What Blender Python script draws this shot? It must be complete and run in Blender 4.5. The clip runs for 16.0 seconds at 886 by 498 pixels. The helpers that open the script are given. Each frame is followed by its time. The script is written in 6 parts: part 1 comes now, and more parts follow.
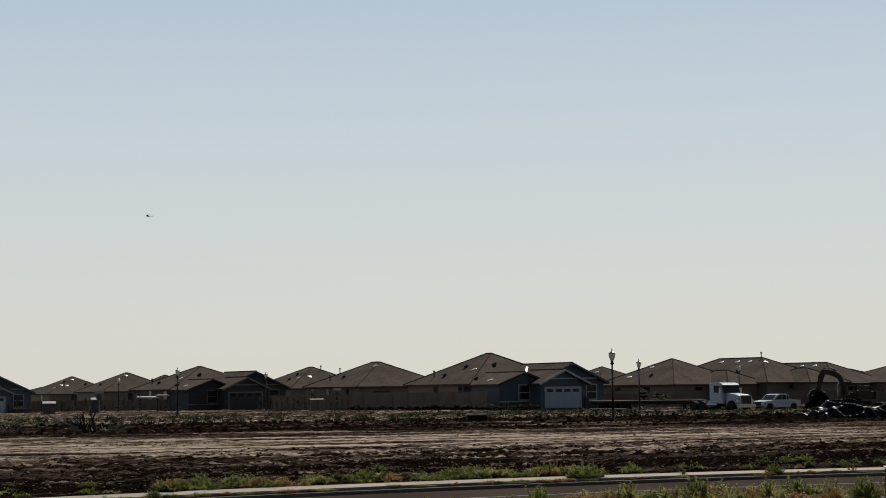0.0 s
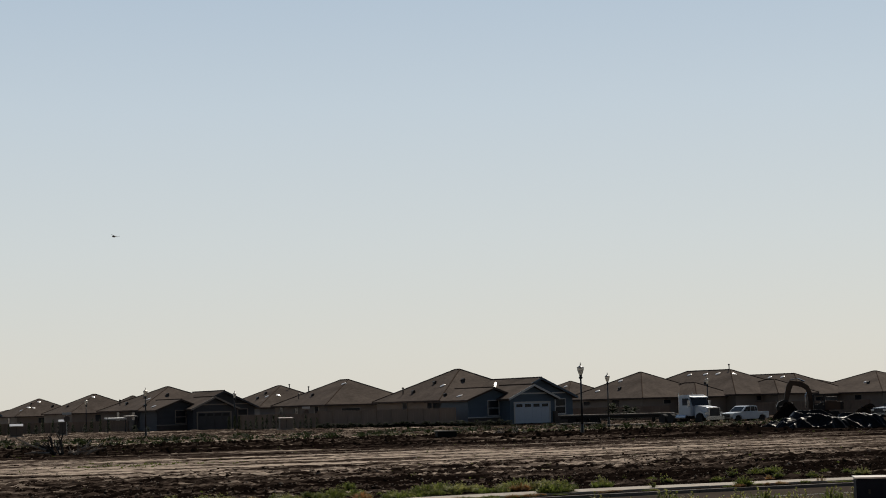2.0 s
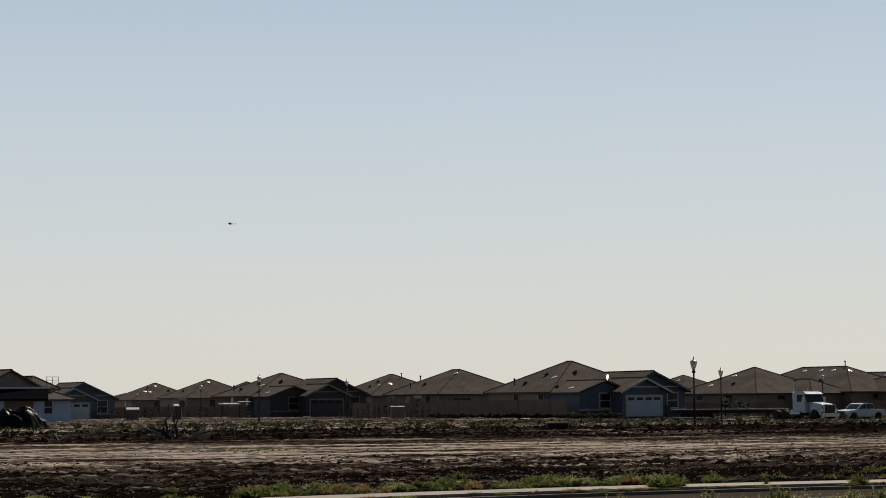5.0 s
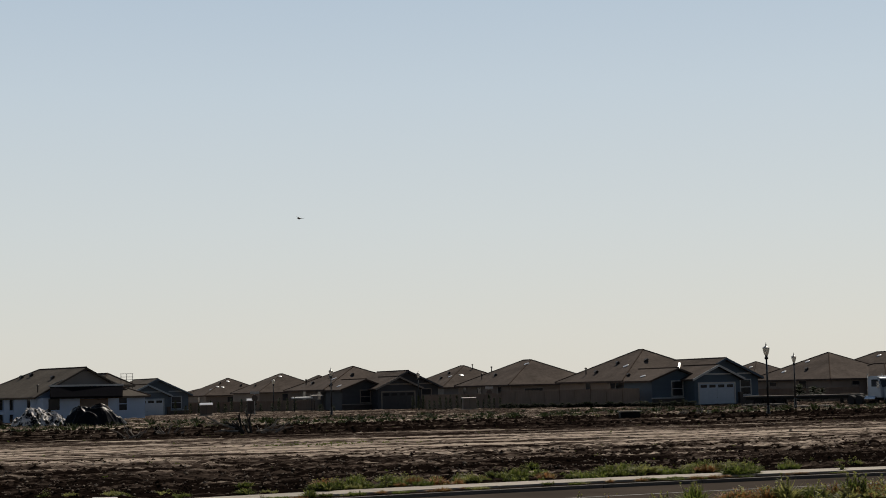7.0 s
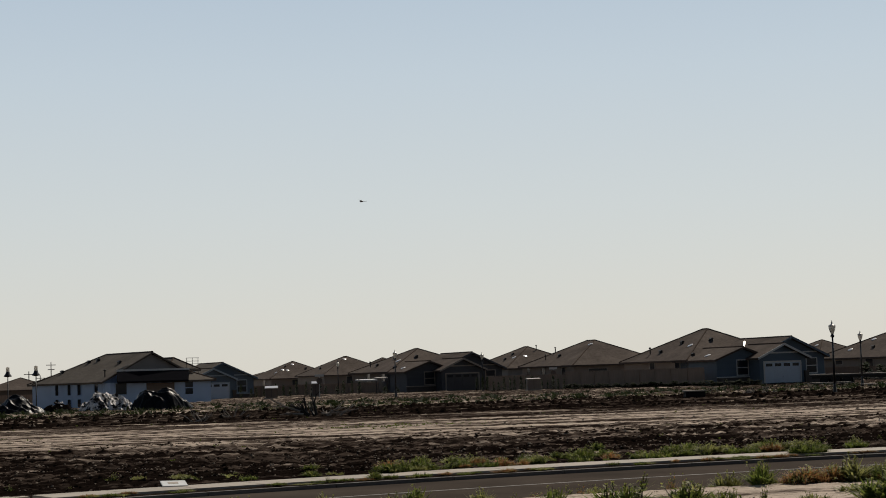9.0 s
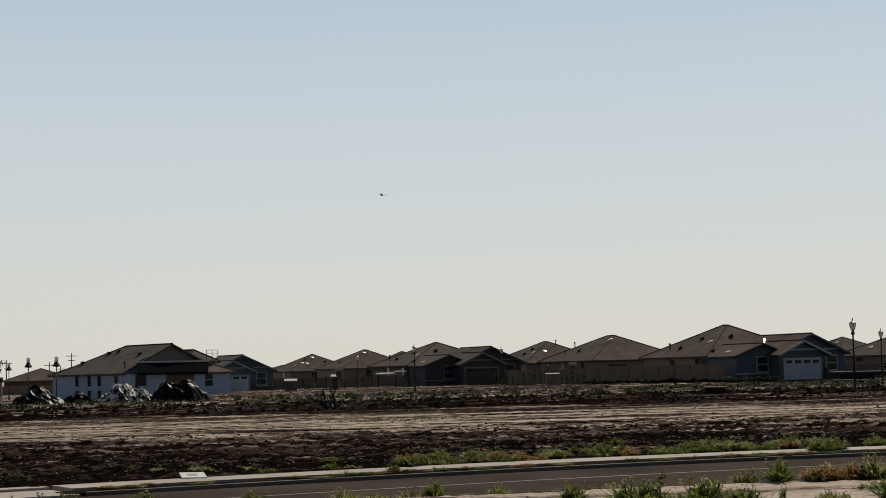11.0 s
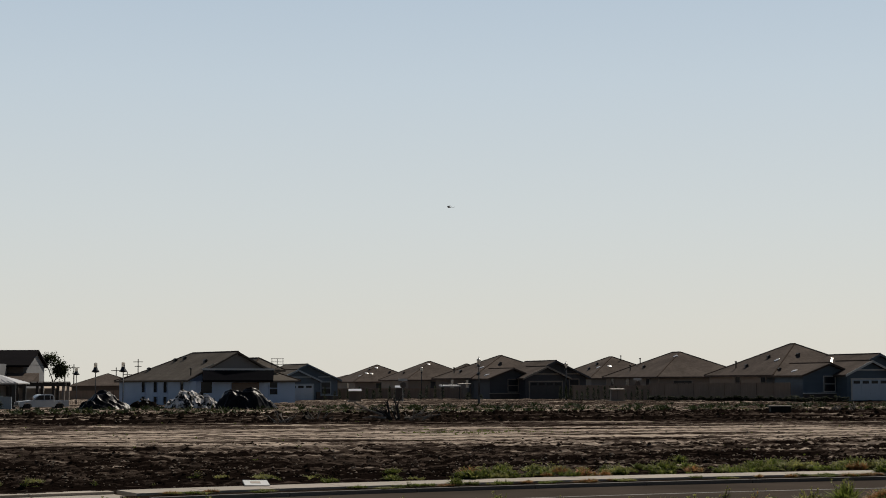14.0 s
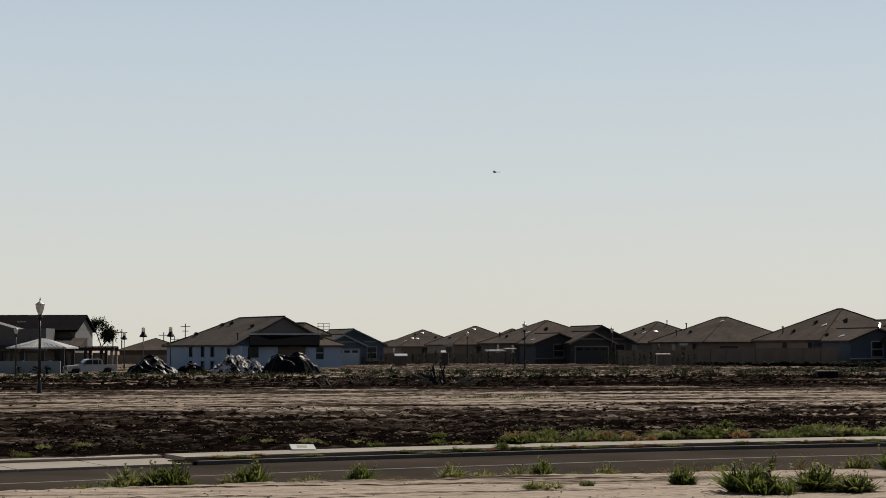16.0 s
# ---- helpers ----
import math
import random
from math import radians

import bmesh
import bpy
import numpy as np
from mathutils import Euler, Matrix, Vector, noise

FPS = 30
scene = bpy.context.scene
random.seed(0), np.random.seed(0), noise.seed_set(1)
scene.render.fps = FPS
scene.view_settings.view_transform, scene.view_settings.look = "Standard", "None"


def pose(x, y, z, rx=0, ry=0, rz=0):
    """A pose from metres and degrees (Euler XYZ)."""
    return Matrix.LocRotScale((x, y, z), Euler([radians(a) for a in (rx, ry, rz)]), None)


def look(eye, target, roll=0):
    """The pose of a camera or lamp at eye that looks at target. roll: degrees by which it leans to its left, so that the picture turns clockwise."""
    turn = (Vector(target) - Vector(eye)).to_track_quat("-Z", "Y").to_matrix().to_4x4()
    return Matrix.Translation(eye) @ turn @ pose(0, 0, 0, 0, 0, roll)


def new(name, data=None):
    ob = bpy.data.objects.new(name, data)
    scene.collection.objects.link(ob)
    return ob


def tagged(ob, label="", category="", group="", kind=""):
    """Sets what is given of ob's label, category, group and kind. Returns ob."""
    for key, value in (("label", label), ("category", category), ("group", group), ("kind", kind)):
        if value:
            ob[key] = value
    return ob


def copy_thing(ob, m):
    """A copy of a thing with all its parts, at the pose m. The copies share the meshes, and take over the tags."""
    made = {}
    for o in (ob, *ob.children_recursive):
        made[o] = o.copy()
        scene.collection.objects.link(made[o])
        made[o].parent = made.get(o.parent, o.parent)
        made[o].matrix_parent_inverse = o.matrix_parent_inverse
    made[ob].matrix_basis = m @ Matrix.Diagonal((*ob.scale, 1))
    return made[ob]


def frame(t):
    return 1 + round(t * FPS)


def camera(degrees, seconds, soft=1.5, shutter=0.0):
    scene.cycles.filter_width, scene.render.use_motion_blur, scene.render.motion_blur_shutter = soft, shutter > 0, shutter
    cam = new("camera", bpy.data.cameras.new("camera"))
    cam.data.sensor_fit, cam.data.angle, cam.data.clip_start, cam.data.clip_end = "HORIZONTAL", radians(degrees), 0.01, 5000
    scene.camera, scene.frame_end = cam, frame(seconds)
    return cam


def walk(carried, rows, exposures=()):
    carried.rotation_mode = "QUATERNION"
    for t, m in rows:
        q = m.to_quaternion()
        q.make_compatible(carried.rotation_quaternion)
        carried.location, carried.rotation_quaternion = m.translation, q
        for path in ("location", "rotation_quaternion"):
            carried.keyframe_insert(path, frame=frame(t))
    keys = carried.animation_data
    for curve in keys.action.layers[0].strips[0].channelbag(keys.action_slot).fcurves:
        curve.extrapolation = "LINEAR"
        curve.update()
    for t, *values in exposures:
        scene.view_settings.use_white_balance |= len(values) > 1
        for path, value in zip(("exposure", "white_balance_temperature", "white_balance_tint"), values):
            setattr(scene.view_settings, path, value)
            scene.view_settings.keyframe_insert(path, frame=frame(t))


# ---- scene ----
# ---------------------------------------------------------------- camera
cam = camera(28.38, 16.0, soft=0.95)
EYE = 2.1
PATH = [
    (0.0, 94.629, 0.648, 0.052), (0.5, 95.198, 0.545, -0.625), (1.0, 95.895, 0.559, -1.042),
    (1.5, 96.529, 0.796, -0.821), (2.0, 95.145, 1.506, -0.954), (2.5, 94.778, 0.987, 0.243),
    (3.0, 93.992, 0.585, 0.485), (3.5, 94.441, 0.755, 1.098), (3.7, 94.589, 0.595, 1.263),
    (5.8, 94.934, 0.798, 3.376), (6.0, 94.353, 0.997, 3.438), (6.5, 94.487, 0.978, 4.475),
    (7.0, 94.647, 1.322, 5.002), (7.5, 94.096, 1.322, 5.656), (8.0, 93.454, 1.207, 6.520),
    (8.5, 93.941, 2.349, 7.339), (9.0, 94.100, 1.840, 7.090), (9.2, 94.634, 1.246, 7.174),
    (11.3, 93.879, 1.279, 7.839), (11.5, 94.100, 1.059, 7.879), (12.0, 94.158, 0.849, 7.526),
    (12.5, 94.183, 0.632, 8.996), (13.0, 94.113, 0.843, 9.976), (13.5, 93.949, 0.368, 10.095),
    (14.0, 94.364, 0.205, 9.812), (14.5, 94.403, 0.176, 9.443), (15.0, 93.204, 0.232, 9.696),
    (15.5, 93.130, 0.463, 10.560), (16.0, 93.225, 0.156, 11.305),
]
walk(cam, [(t, pose(0, 0, EYE, rx, ry, rz)) for t, rx, ry, rz in PATH], exposures=[(0.0, 0.0), (16.0, 0.0)])

# ---------------------------------------------------------------- sky and sun
SUN_AZ, SUN_EL = 22.0, 47.0     # degrees right of north (+y), and up
world = bpy.data.worlds.new("sky")
scene.world = world
world.use_nodes = True
wn, wl = world.node_tree.nodes, world.node_tree.links
sky = wn.new("ShaderNodeTexSky")
sky.sky_type = "NISHITA"
sky.sun_disc = False
sky.sun_elevation = radians(SUN_EL)
sky.sun_rotation = radians(SUN_AZ)
sky.air_density, sky.dust_density, sky.ozone_density = 1.0, 1.0, 1.0
# hazy spring sky: cream at the horizon, pale blue-grey above, deeper overhead; dimmer away from the sun's side
wco = wn.new("ShaderNodeTexCoord")
sep = wn.new("ShaderNodeSeparateXYZ")
wl.new(wco.outputs["Generated"], sep.inputs[0])
haze = wn.new("ShaderNodeValToRGB")
HAZE = [(0.0, (0.755, 0.73, 0.655)), (0.03, (0.74, 0.735, 0.68)), (0.095, (0.675, 0.72, 0.725)), (0.17, (0.59, 0.675, 0.74)), (0.26, (0.46, 0.57, 0.69)), (0.42, (0.11, 0.175, 0.285)), (1.0, (0.034, 0.06, 0.12))]
haze.color_ramp.elements[0].color = (*HAZE[0][1], 1)
haze.color_ramp.elements[1].color = (*HAZE[-1][1], 1)
for at, col in HAZE[1:-1]:
    haze.color_ramp.elements.new(at).color = (*col, 1)
wl.new(sep.outputs["Z"], haze.inputs[0])
side = wn.new("ShaderNodeMapRange")
side.inputs["From Min"].default_value, side.inputs["From Max"].default_value = -1.0, 0.6
side.inputs["To Min"].default_value, side.inputs["To Max"].default_value = 0.1, 1.0
wl.new(sep.outputs["Y"], side.inputs["Value"])
dim = wn.new("ShaderNodeVectorMath")
dim.operation = "SCALE"
wl.new(haze.outputs[0], dim.inputs[0])
wl.new(side.outputs[0], dim.inputs["Scale"])
soft_sky = wn.new("ShaderNodeVectorMath")
soft_sky.operation = "SCALE"
soft_sky.inputs["Scale"].default_value = 0.04
wl.new(sky.outputs[0], soft_sky.inputs[0])
blend = wn.new("ShaderNodeMix")
blend.data_type = "RGBA"
blend.inputs["Factor"].default_value = 0.85
wl.new(soft_sky.outputs[0], blend.inputs["A"])
wl.new(dim.outputs[0], blend.inputs["B"])
bg = wn["Background"]
wl.new(blend.outputs["Result"], bg.inputs[0])
bg.inputs[1].default_value = 1.0

sun = new("sun", bpy.data.lights.new("sun", "SUN"))
sun.data.energy, sun.data.angle, sun.data.color = 3.9, radians(0.53), (1.0, 0.91, 0.78)
sa, se = radians(SUN_AZ), radians(SUN_EL)
sun.matrix_world = look((0, 0, 50), (-math.sin(sa) * math.cos(se), -math.cos(sa) * math.cos(se), 50 - math.sin(se)))


# ---------------------------------------------------------------- materials
ALBEDO_SCALE = 0.8      # all base colours scaled down under a stronger sun, to deepen the shade


def mat(name, a, b=None, rough=0.8, metal=0.0, scale=3.0, fine=40.0, bump=0.3, depth=0.02, stretch=(1, 1, 1), spec=0.5, vary=0.0, trans=0.0, grain=0.5, punch=1.6, bias=0.0):
    """Two tones blended by a coarse and a fine noise, with fine relief; vary: tone shift from piece to piece."""
    b = b or tuple(c * 0.75 for c in a)
    a, b = tuple(c * ALBEDO_SCALE for c in a), tuple(c * ALBEDO_SCALE for c in b)
    m = bpy.data.materials.new(name)
    m.use_nodes = True
    n, l = m.node_tree.nodes, m.node_tree.links
    p = n["Principled BSDF"]
    p.inputs["Roughness"].default_value, p.inputs["Metallic"].default_value = rough, metal
    p.inputs["Specular IOR Level"].default_value = spec
    co, mp = n.new("ShaderNodeTexCoord"), n.new("ShaderNodeMapping")
    mp.inputs["Scale"].default_value = stretch
    l.new(co.outputs["Object"], mp.inputs[0])
    big, small = n.new("ShaderNodeTexNoise"), n.new("ShaderNodeTexNoise")
    for x, s, d in ((big, scale, 4), (small, fine, 3)):
        x.inputs["Scale"].default_value, x.inputs["Detail"].default_value = s, d
        l.new(mp.outputs[0], x.inputs["Vector"])
    add = n.new("ShaderNodeMath")
    add.operation = "MULTIPLY_ADD"
    l.new(small.outputs[0], add.inputs[0])
    add.inputs[1].default_value = grain
    sh = n.new("ShaderNodeMath")
    sh.operation = "MULTIPLY_ADD"
    l.new(big.outputs[0], sh.inputs[0])
    sh.inputs[1].default_value, sh.inputs[2].default_value = punch, 0.5 + bias - punch / 2 - grain / 2
    l.new(sh.outputs[0], add.inputs[2])
    mix = n.new("ShaderNodeMix")
    mix.data_type = "RGBA"
    l.new(add.outputs[0], mix.inputs["Factor"])
    mix.inputs["A"].default_value, mix.inputs["B"].default_value = (*b, 1), (*a, 1)
    out = mix.outputs["Result"]
    if vary:
        info, hs = n.new("ShaderNodeObjectInfo"), n.new("ShaderNodeHueSaturation")
        rg = n.new("ShaderNodeMapRange")
        rg.inputs["To Min"].default_value, rg.inputs["To Max"].default_value = 1 - vary, 1 + vary
        l.new(info.outputs["Random"], rg.inputs["Value"])
        l.new(rg.outputs[0], hs.inputs["Value"])
        l.new(out, hs.inputs["Color"])
        out = hs.outputs[0]
    l.new(out, p.inputs["Base Color"])
    if bump:
        bp = n.new("ShaderNodeBump")
        bp.inputs["Strength"].default_value, bp.inputs["Distance"].default_value = bump, depth
        l.new(small.outputs[0], bp.inputs["Height"])
        l.new(bp.outputs[0], p.inputs["Normal"])
    if trans:
        tr, ms = n.new("ShaderNodeBsdfTranslucent"), n.new("ShaderNodeMixShader")
        l.new(out, tr.inputs[0])
        ms.inputs[0].default_value = trans
        l.new(p.outputs[0], ms.inputs[1])
        l.new(tr.outputs[0], ms.inputs[2])
        l.new(ms.outputs[0], n["Material Output"].inputs[0])
    return m


def glass(name, tint):
    m = bpy.data.materials.new(name)
    m.use_nodes = True
    p = m.node_tree.nodes["Principled BSDF"]
    p.inputs["Base Color"].default_value = (*tint, 1)
    p.inputs["Roughness"].default_value = 0.08
    p.inputs["Specular IOR Level"].default_value = 0.3
    return m


def shingle_mat(name, a, b):
    """Roof tiles: courses stepping up the slope, streaked with dirt."""
    m = mat(name, a, b, rough=0.9, scale=0.35, fine=2.6, bump=0.5, depth=0.05, spec=0.02, grain=1.1)
    n, l = m.node_tree.nodes, m.node_tree.links
    co = n.new("ShaderNodeTexCoord")
    wv = n.new("ShaderNodeTexWave")
    wv.bands_direction = "Z"
    wv.wave_profile = "SAW"
    wv.inputs["Scale"].default_value = 1.9
    wv.inputs["Distortion"].default_value = 0.25
    l.new(co.outputs["Object"], wv.inputs["Vector"])
    bp = n.new("ShaderNodeBump")
    bp.inputs["Strength"].default_value, bp.inputs["Distance"].default_value = 0.5, 0.03
    l.new(wv.outputs["Fac"], bp.inputs["Height"])
    old = [x for x in n if x.type == "BUMP" and x != bp][0]
    l.new(old.outputs[0], bp.inputs["Normal"])
    l.new(bp.outputs[0], n["Principled BSDF"].inputs["Normal"])
    return m


def ground_mat():
    """Bare dirt: pale crusted strips and dark tilled strips that lie along the field, streaks from graders, clods."""
    m = bpy.data.materials.new("field_dirt")
    m.use_nodes = True
    n, l = m.node_tree.nodes, m.node_tree.links
    p = n["Principled BSDF"]
    p.inputs["Roughness"].default_value = 0.95
    p.inputs["Specular IOR Level"].default_value = 0.0
    co = n.new("ShaderNodeTexCoord")
    # strips: distance across the field, bent by noise
    dot = n.new("ShaderNodeVectorMath")
    dot.operation = "DOT_PRODUCT"
    dot.inputs[1].default_value = (-0.35, 1.0, 0)
    l.new(co.outputs["Object"], dot.inputs[0])

    def noise_at(scale, detail, stretch):
        mp, t = n.new("ShaderNodeMapping"), n.new("ShaderNodeTexNoise")
        mp.vector_type = "TEXTURE"
        mp.inputs["Rotation"].default_value = (0, 0, radians(19))
        mp.inputs["Scale"].default_value = stretch
        t.inputs["Scale"].default_value, t.inputs["Detail"].default_value = scale, detail
        t.inputs["Roughness"].default_value = 0.6
        l.new(co.outputs["Object"], mp.inputs[0])
        l.new(mp.outputs[0], t.inputs["Vector"])
        return t.outputs[0]

    def math_node(op, a, b, c=None):
        x = n.new("ShaderNodeMath")
        x.operation = op
        for i, v in enumerate((a, b, c)):
            if v is None:
                continue
            if isinstance(v, (int, float)):
                x.inputs[i].default_value = v
            else:
                l.new(v, x.inputs[i])
        return x.outputs[0]

    wob = noise_at(0.12, 3, (6, 1, 1))
    s = math_node("MULTIPLY_ADD", wob, 14.0, dot.outputs["Value"])
    rg = n.new("ShaderNodeMapRange")
    rg.inputs["From Min"].default_value, rg.inputs["From Max"].default_value = 27.0, 227.0
    l.new(s, rg.inputs["Value"])
    ramp = n.new("ShaderNodeValToRGB")
    cr = ramp.color_ramp
    stops = STRIPS
    cr.elements[0].position, cr.elements[0].color = (stops[0][0] - 20) / 200, (stops[0][1],) * 3 + (1,)
    cr.elements[1].position, cr.elements[1].color = (stops[-1][0] - 20) / 200, (stops[-1][1],) * 3 + (1,)
    for d, v in stops[1:-1]:
        e = cr.elements.new((d - 20) / 200)
        e.color = (v, v, v, 1)
    l.new(rg.outputs[0], ramp.inputs[0])
    # strong streak contrast puts the lit and shaded rut faces into the colour
    streak = noise_at(1.6, 7, (26, 1, 1))
    clod = noise_at(3.5, 7, (2.4, 1, 1))
    f = math_node("MULTIPLY_ADD", streak, 4.2, -2.1)
    f = math_node("ADD", f, math_node("MULTIPLY_ADD", ramp.outputs[0], 1.2, -0.13))
    # the base colour gets paler towards the west
    west = n.new("ShaderNodeVectorMath")
    west.operation = "DOT_PRODUCT"
    west.inputs[1].default_value = (-0.003, 0, 0)
    l.new(co.outputs["Object"], west.inputs[0])
    f = math_node("ADD", f, west.outputs["Value"])
    f = math_node("MULTIPLY_ADD", clod, 1.3, math_node("ADD", f, -0.65))
    f2 = n.new("ShaderNodeClamp")
    l.new(f, f2.inputs[0])
    tone = n.new("ShaderNodeValToRGB")
    te = tone.color_ramp
    te.elements[0].position, te.elements[0].color = 0.0, (*DIRT[0], 1)
    te.elements[1].position, te.elements[1].color = 1.0, (*DIRT[2], 1)
    e = te.elements.new(0.5)
    e.color = (*DIRT[1], 1)
    l.new(f2.outputs[0], tone.inputs[0])
    l.new(tone.outputs[0], p.inputs["Base Color"])
    fine = noise_at(7.0, 6, (3.5, 1, 1))
    bp = n.new("ShaderNodeBump")
    bp.inputs["Strength"].default_value, bp.inputs["Distance"].default_value = 1.0, 0.12
    l.new(fine, bp.inputs["Height"])
    l.new(bp.outputs[0], p.inputs["Normal"])
    return m


# distance across the field, paleness
STRIPS = [(20, 1.0), (37, 0.98), (41, 0.1), (58, 0.1), (63, 0.36), (70, 0.6), (82, 0.64), (90, 0.36), (97, 0.06), (119, 0.08), (124, 0.6), (150, 0.36), (215, 0.3)]
DIRT = ((0.008, 0.0055, 0.0045), (0.07, 0.053, 0.043), (0.46, 0.38, 0.31))

DIRT_M = ground_mat()
ASPHALT = mat("asphalt", (0.098, 0.08, 0.067), (0.05, 0.042, 0.036), rough=0.9, scale=0.45, fine=14, bump=0.4, spec=0.0)
CONCRETE = mat("concrete", (0.46, 0.4, 0.33), (0.32, 0.275, 0.225), rough=0.85, scale=0.8, fine=25, bump=0.25, vary=0.08)
KERB_M = mat("kerb_concrete", (0.17, 0.155, 0.14), (0.1, 0.092, 0.085), rough=0.85, scale=0.9, fine=20, vary=0.08)
STRIPE = mat("pale_joint", (0.24, 0.215, 0.185), (0.11, 0.1, 0.088), scale=0.4, fine=8)
ROOF = shingle_mat("brown_roof_tile", (0.165, 0.135, 0.116), (0.08, 0.065, 0.056))
ROOF_GREY = shingle_mat("grey_roof_tile", (0.17, 0.15, 0.128), (0.1, 0.088, 0.076))
ROOF_DARK = shingle_mat("dark_roof_tile", (0.014, 0.012, 0.014), (0.008, 0.007, 0.008))
RIDGE = mat("ridge_tile", (0.12, 0.094, 0.077), (0.07, 0.054, 0.045), rough=0.9, spec=0.0)
WALL_SLATE = mat("slate_grey_wall", (0.2, 0.2, 0.205), (0.16, 0.16, 0.165), scale=0.5, fine=14)
VERGE_M = mat("dark_verge_soil", (0.03, 0.02, 0.014), (0.014, 0.01, 0.007), rough=0.95, scale=2, fine=14, bump=0.8, spec=0.0)
FELT = mat("black_roofing_felt", (0.012, 0.012, 0.014), (0.008, 0.008, 0.01), rough=0.95, spec=0.0)
WALL_BLUE = mat("slate_blue_siding", (0.125, 0.175, 0.225), (0.1, 0.14, 0.185), scale=0.7, fine=12, stretch=(1, 1, 6))
WALL_TAN = mat("tan_stucco", (0.33, 0.27, 0.22), (0.27, 0.215, 0.175), scale=0.6, fine=20)
WALL_GREY = mat("grey_stucco", (0.27, 0.26, 0.25), (0.22, 0.21, 0.2), scale=0.6, fine=20)
WALL_BROWN = mat("brown_stucco", (0.16, 0.125, 0.1), (0.125, 0.1, 0.08), scale=0.6, fine=20)
WALL_WHITE = mat("white_house_wrap", (0.5, 0.65, 0.88), (0.42, 0.55, 0.75), scale=0.5, fine=10)
WALL_DARK = mat("dark_slate_siding", (0.085, 0.09, 0.1), (0.065, 0.068, 0.076), scale=0.7, fine=12, stretch=(1, 1, 6))
STONE_M = mat("stone_veneer", (0.11, 0.09, 0.075), (0.06, 0.05, 0.043), scale=2.5, fine=9, bump=0.6)
TRIM = mat("white_trim", (0.72, 0.72, 0.7), (0.62, 0.62, 0.6), rough=0.55, scale=1, fine=20, bump=0.05)
TRIM_TAN = mat("tan_trim", (0.36, 0.31, 0.26), (0.3, 0.26, 0.22), rough=0.6, scale=1, fine=20, bump=0.05)
DOOR_WHITE = mat("white_door", (0.62, 0.71, 0.82), (0.55, 0.63, 0.73), rough=0.5, scale=1.2, fine=10, bump=0.05)
DOOR_DARK = mat("dark_door", (0.055, 0.055, 0.06), (0.04, 0.04, 0.045), rough=0.5, scale=1.2, fine=10, bump=0.05)
FENCE = mat("fence_wood", (0.36, 0.265, 0.2), (0.25, 0.18, 0.135), scale=0.8, fine=14, stretch=(4, 4, 0.6), vary=0.03)
PANE = glass("window_glass", (0.02, 0.024, 0.03))
SKYL = mat("acrylic_dome", (0.95, 0.93, 0.9), (0.85, 0.83, 0.8), rough=0.3, scale=2, fine=8, bump=0.0, spec=1.0, metal=0.35)
VENT = mat("dark_vent_metal", (0.03, 0.028, 0.027), (0.02, 0.019, 0.018), rough=0.6)
FLASH = mat("galvanised_flashing", (0.62, 0.6, 0.57), (0.5, 0.48, 0.46), rough=0.45, metal=0.3)
POST = mat("black_post_paint", (0.018, 0.018, 0.019), (0.012, 0.012, 0.013), rough=0.45, scale=2, fine=20)
LANTERN = mat("lantern_glass", (1.0, 0.97, 0.9), (0.9, 0.87, 0.8), rough=0.25, scale=3, fine=20, bump=0, trans=0.6)
PAINT_D = mat("dark_vehicle_paint", (0.02, 0.023, 0.03), (0.015, 0.017, 0.022), rough=0.25, scale=1.2, fine=8, bump=0.02, spec=0.8)
PAINT_W = mat("white_vehicle_paint", (0.72, 0.8, 0.88), (0.62, 0.69, 0.76), rough=0.3, scale=1.2, fine=8, bump=0.02, spec=0.6)
PAINT_S = mat("silver_vehicle_paint", (0.62, 0.67, 0.72), (0.55, 0.6, 0.64), rough=0.3, metal=0.0, scale=1.2, fine=8, bump=0.02)
RUBBER = mat("tyre_rubber", (0.02, 0.02, 0.02), (0.014, 0.014, 0.014), rough=0.9)
CHROME = mat("chrome", (0.6, 0.6, 0.6), (0.5, 0.5, 0.5), rough=0.2, metal=1.0, bump=0)
BLACK_M = mat("black_plastic", (0.02, 0.02, 0.021), (0.015, 0.015, 0.016), rough=0.5)
DIGGER = mat("rusty_orange_paint", (0.11, 0.058, 0.026), (0.05, 0.032, 0.022), rough=0.6, scale=1.5, fine=12)
STEEL = mat("dark_steel", (0.05, 0.045, 0.042), (0.03, 0.028, 0.026), rough=0.6, metal=0.5)
DECK = mat("weathered_planks", (0.36, 0.32, 0.27), (0.22, 0.19, 0.16), scale=1.5, fine=16, stretch=(0.4, 4, 4))
SOIL = mat("black_soil", (0.016, 0.012, 0.01), (0.007, 0.006, 0.005), rough=0.95, scale=1.5, fine=9, bump=0.8, depth=0.08, spec=0.0)
RUBBLE_L = mat("pale_rubble", (0.78, 0.74, 0.7), (0.55, 0.5, 0.46), rough=0.7, scale=2.5, fine=14, bump=0.4, vary=0.3)
RUBBLE_D = mat("dark_asphalt_rubble", (0.02, 0.017, 0.016), (0.01, 0.009, 0.009), rough=0.8, scale=2.5, fine=14, bump=0.4, vary=0.3, spec=0.2)
SHEET = mat("black_plastic_sheet", (0.012, 0.012, 0.014), (0.007, 0.007, 0.008), rough=0.36, scale=1.2, fine=7, bump=0.5, depth=0.05, spec=0.1)
# black sheeting whose white patches paint the sun glints on its creases
SHEET_GLINT = mat("black_sheet_painted_glints", (1.0, 0.95, 0.9), (0.012, 0.011, 0.011), rough=0.5, scale=2.4, fine=6, bump=0.6, depth=0.06, spec=0.1, grain=3.0, punch=6.0, bias=-0.1)
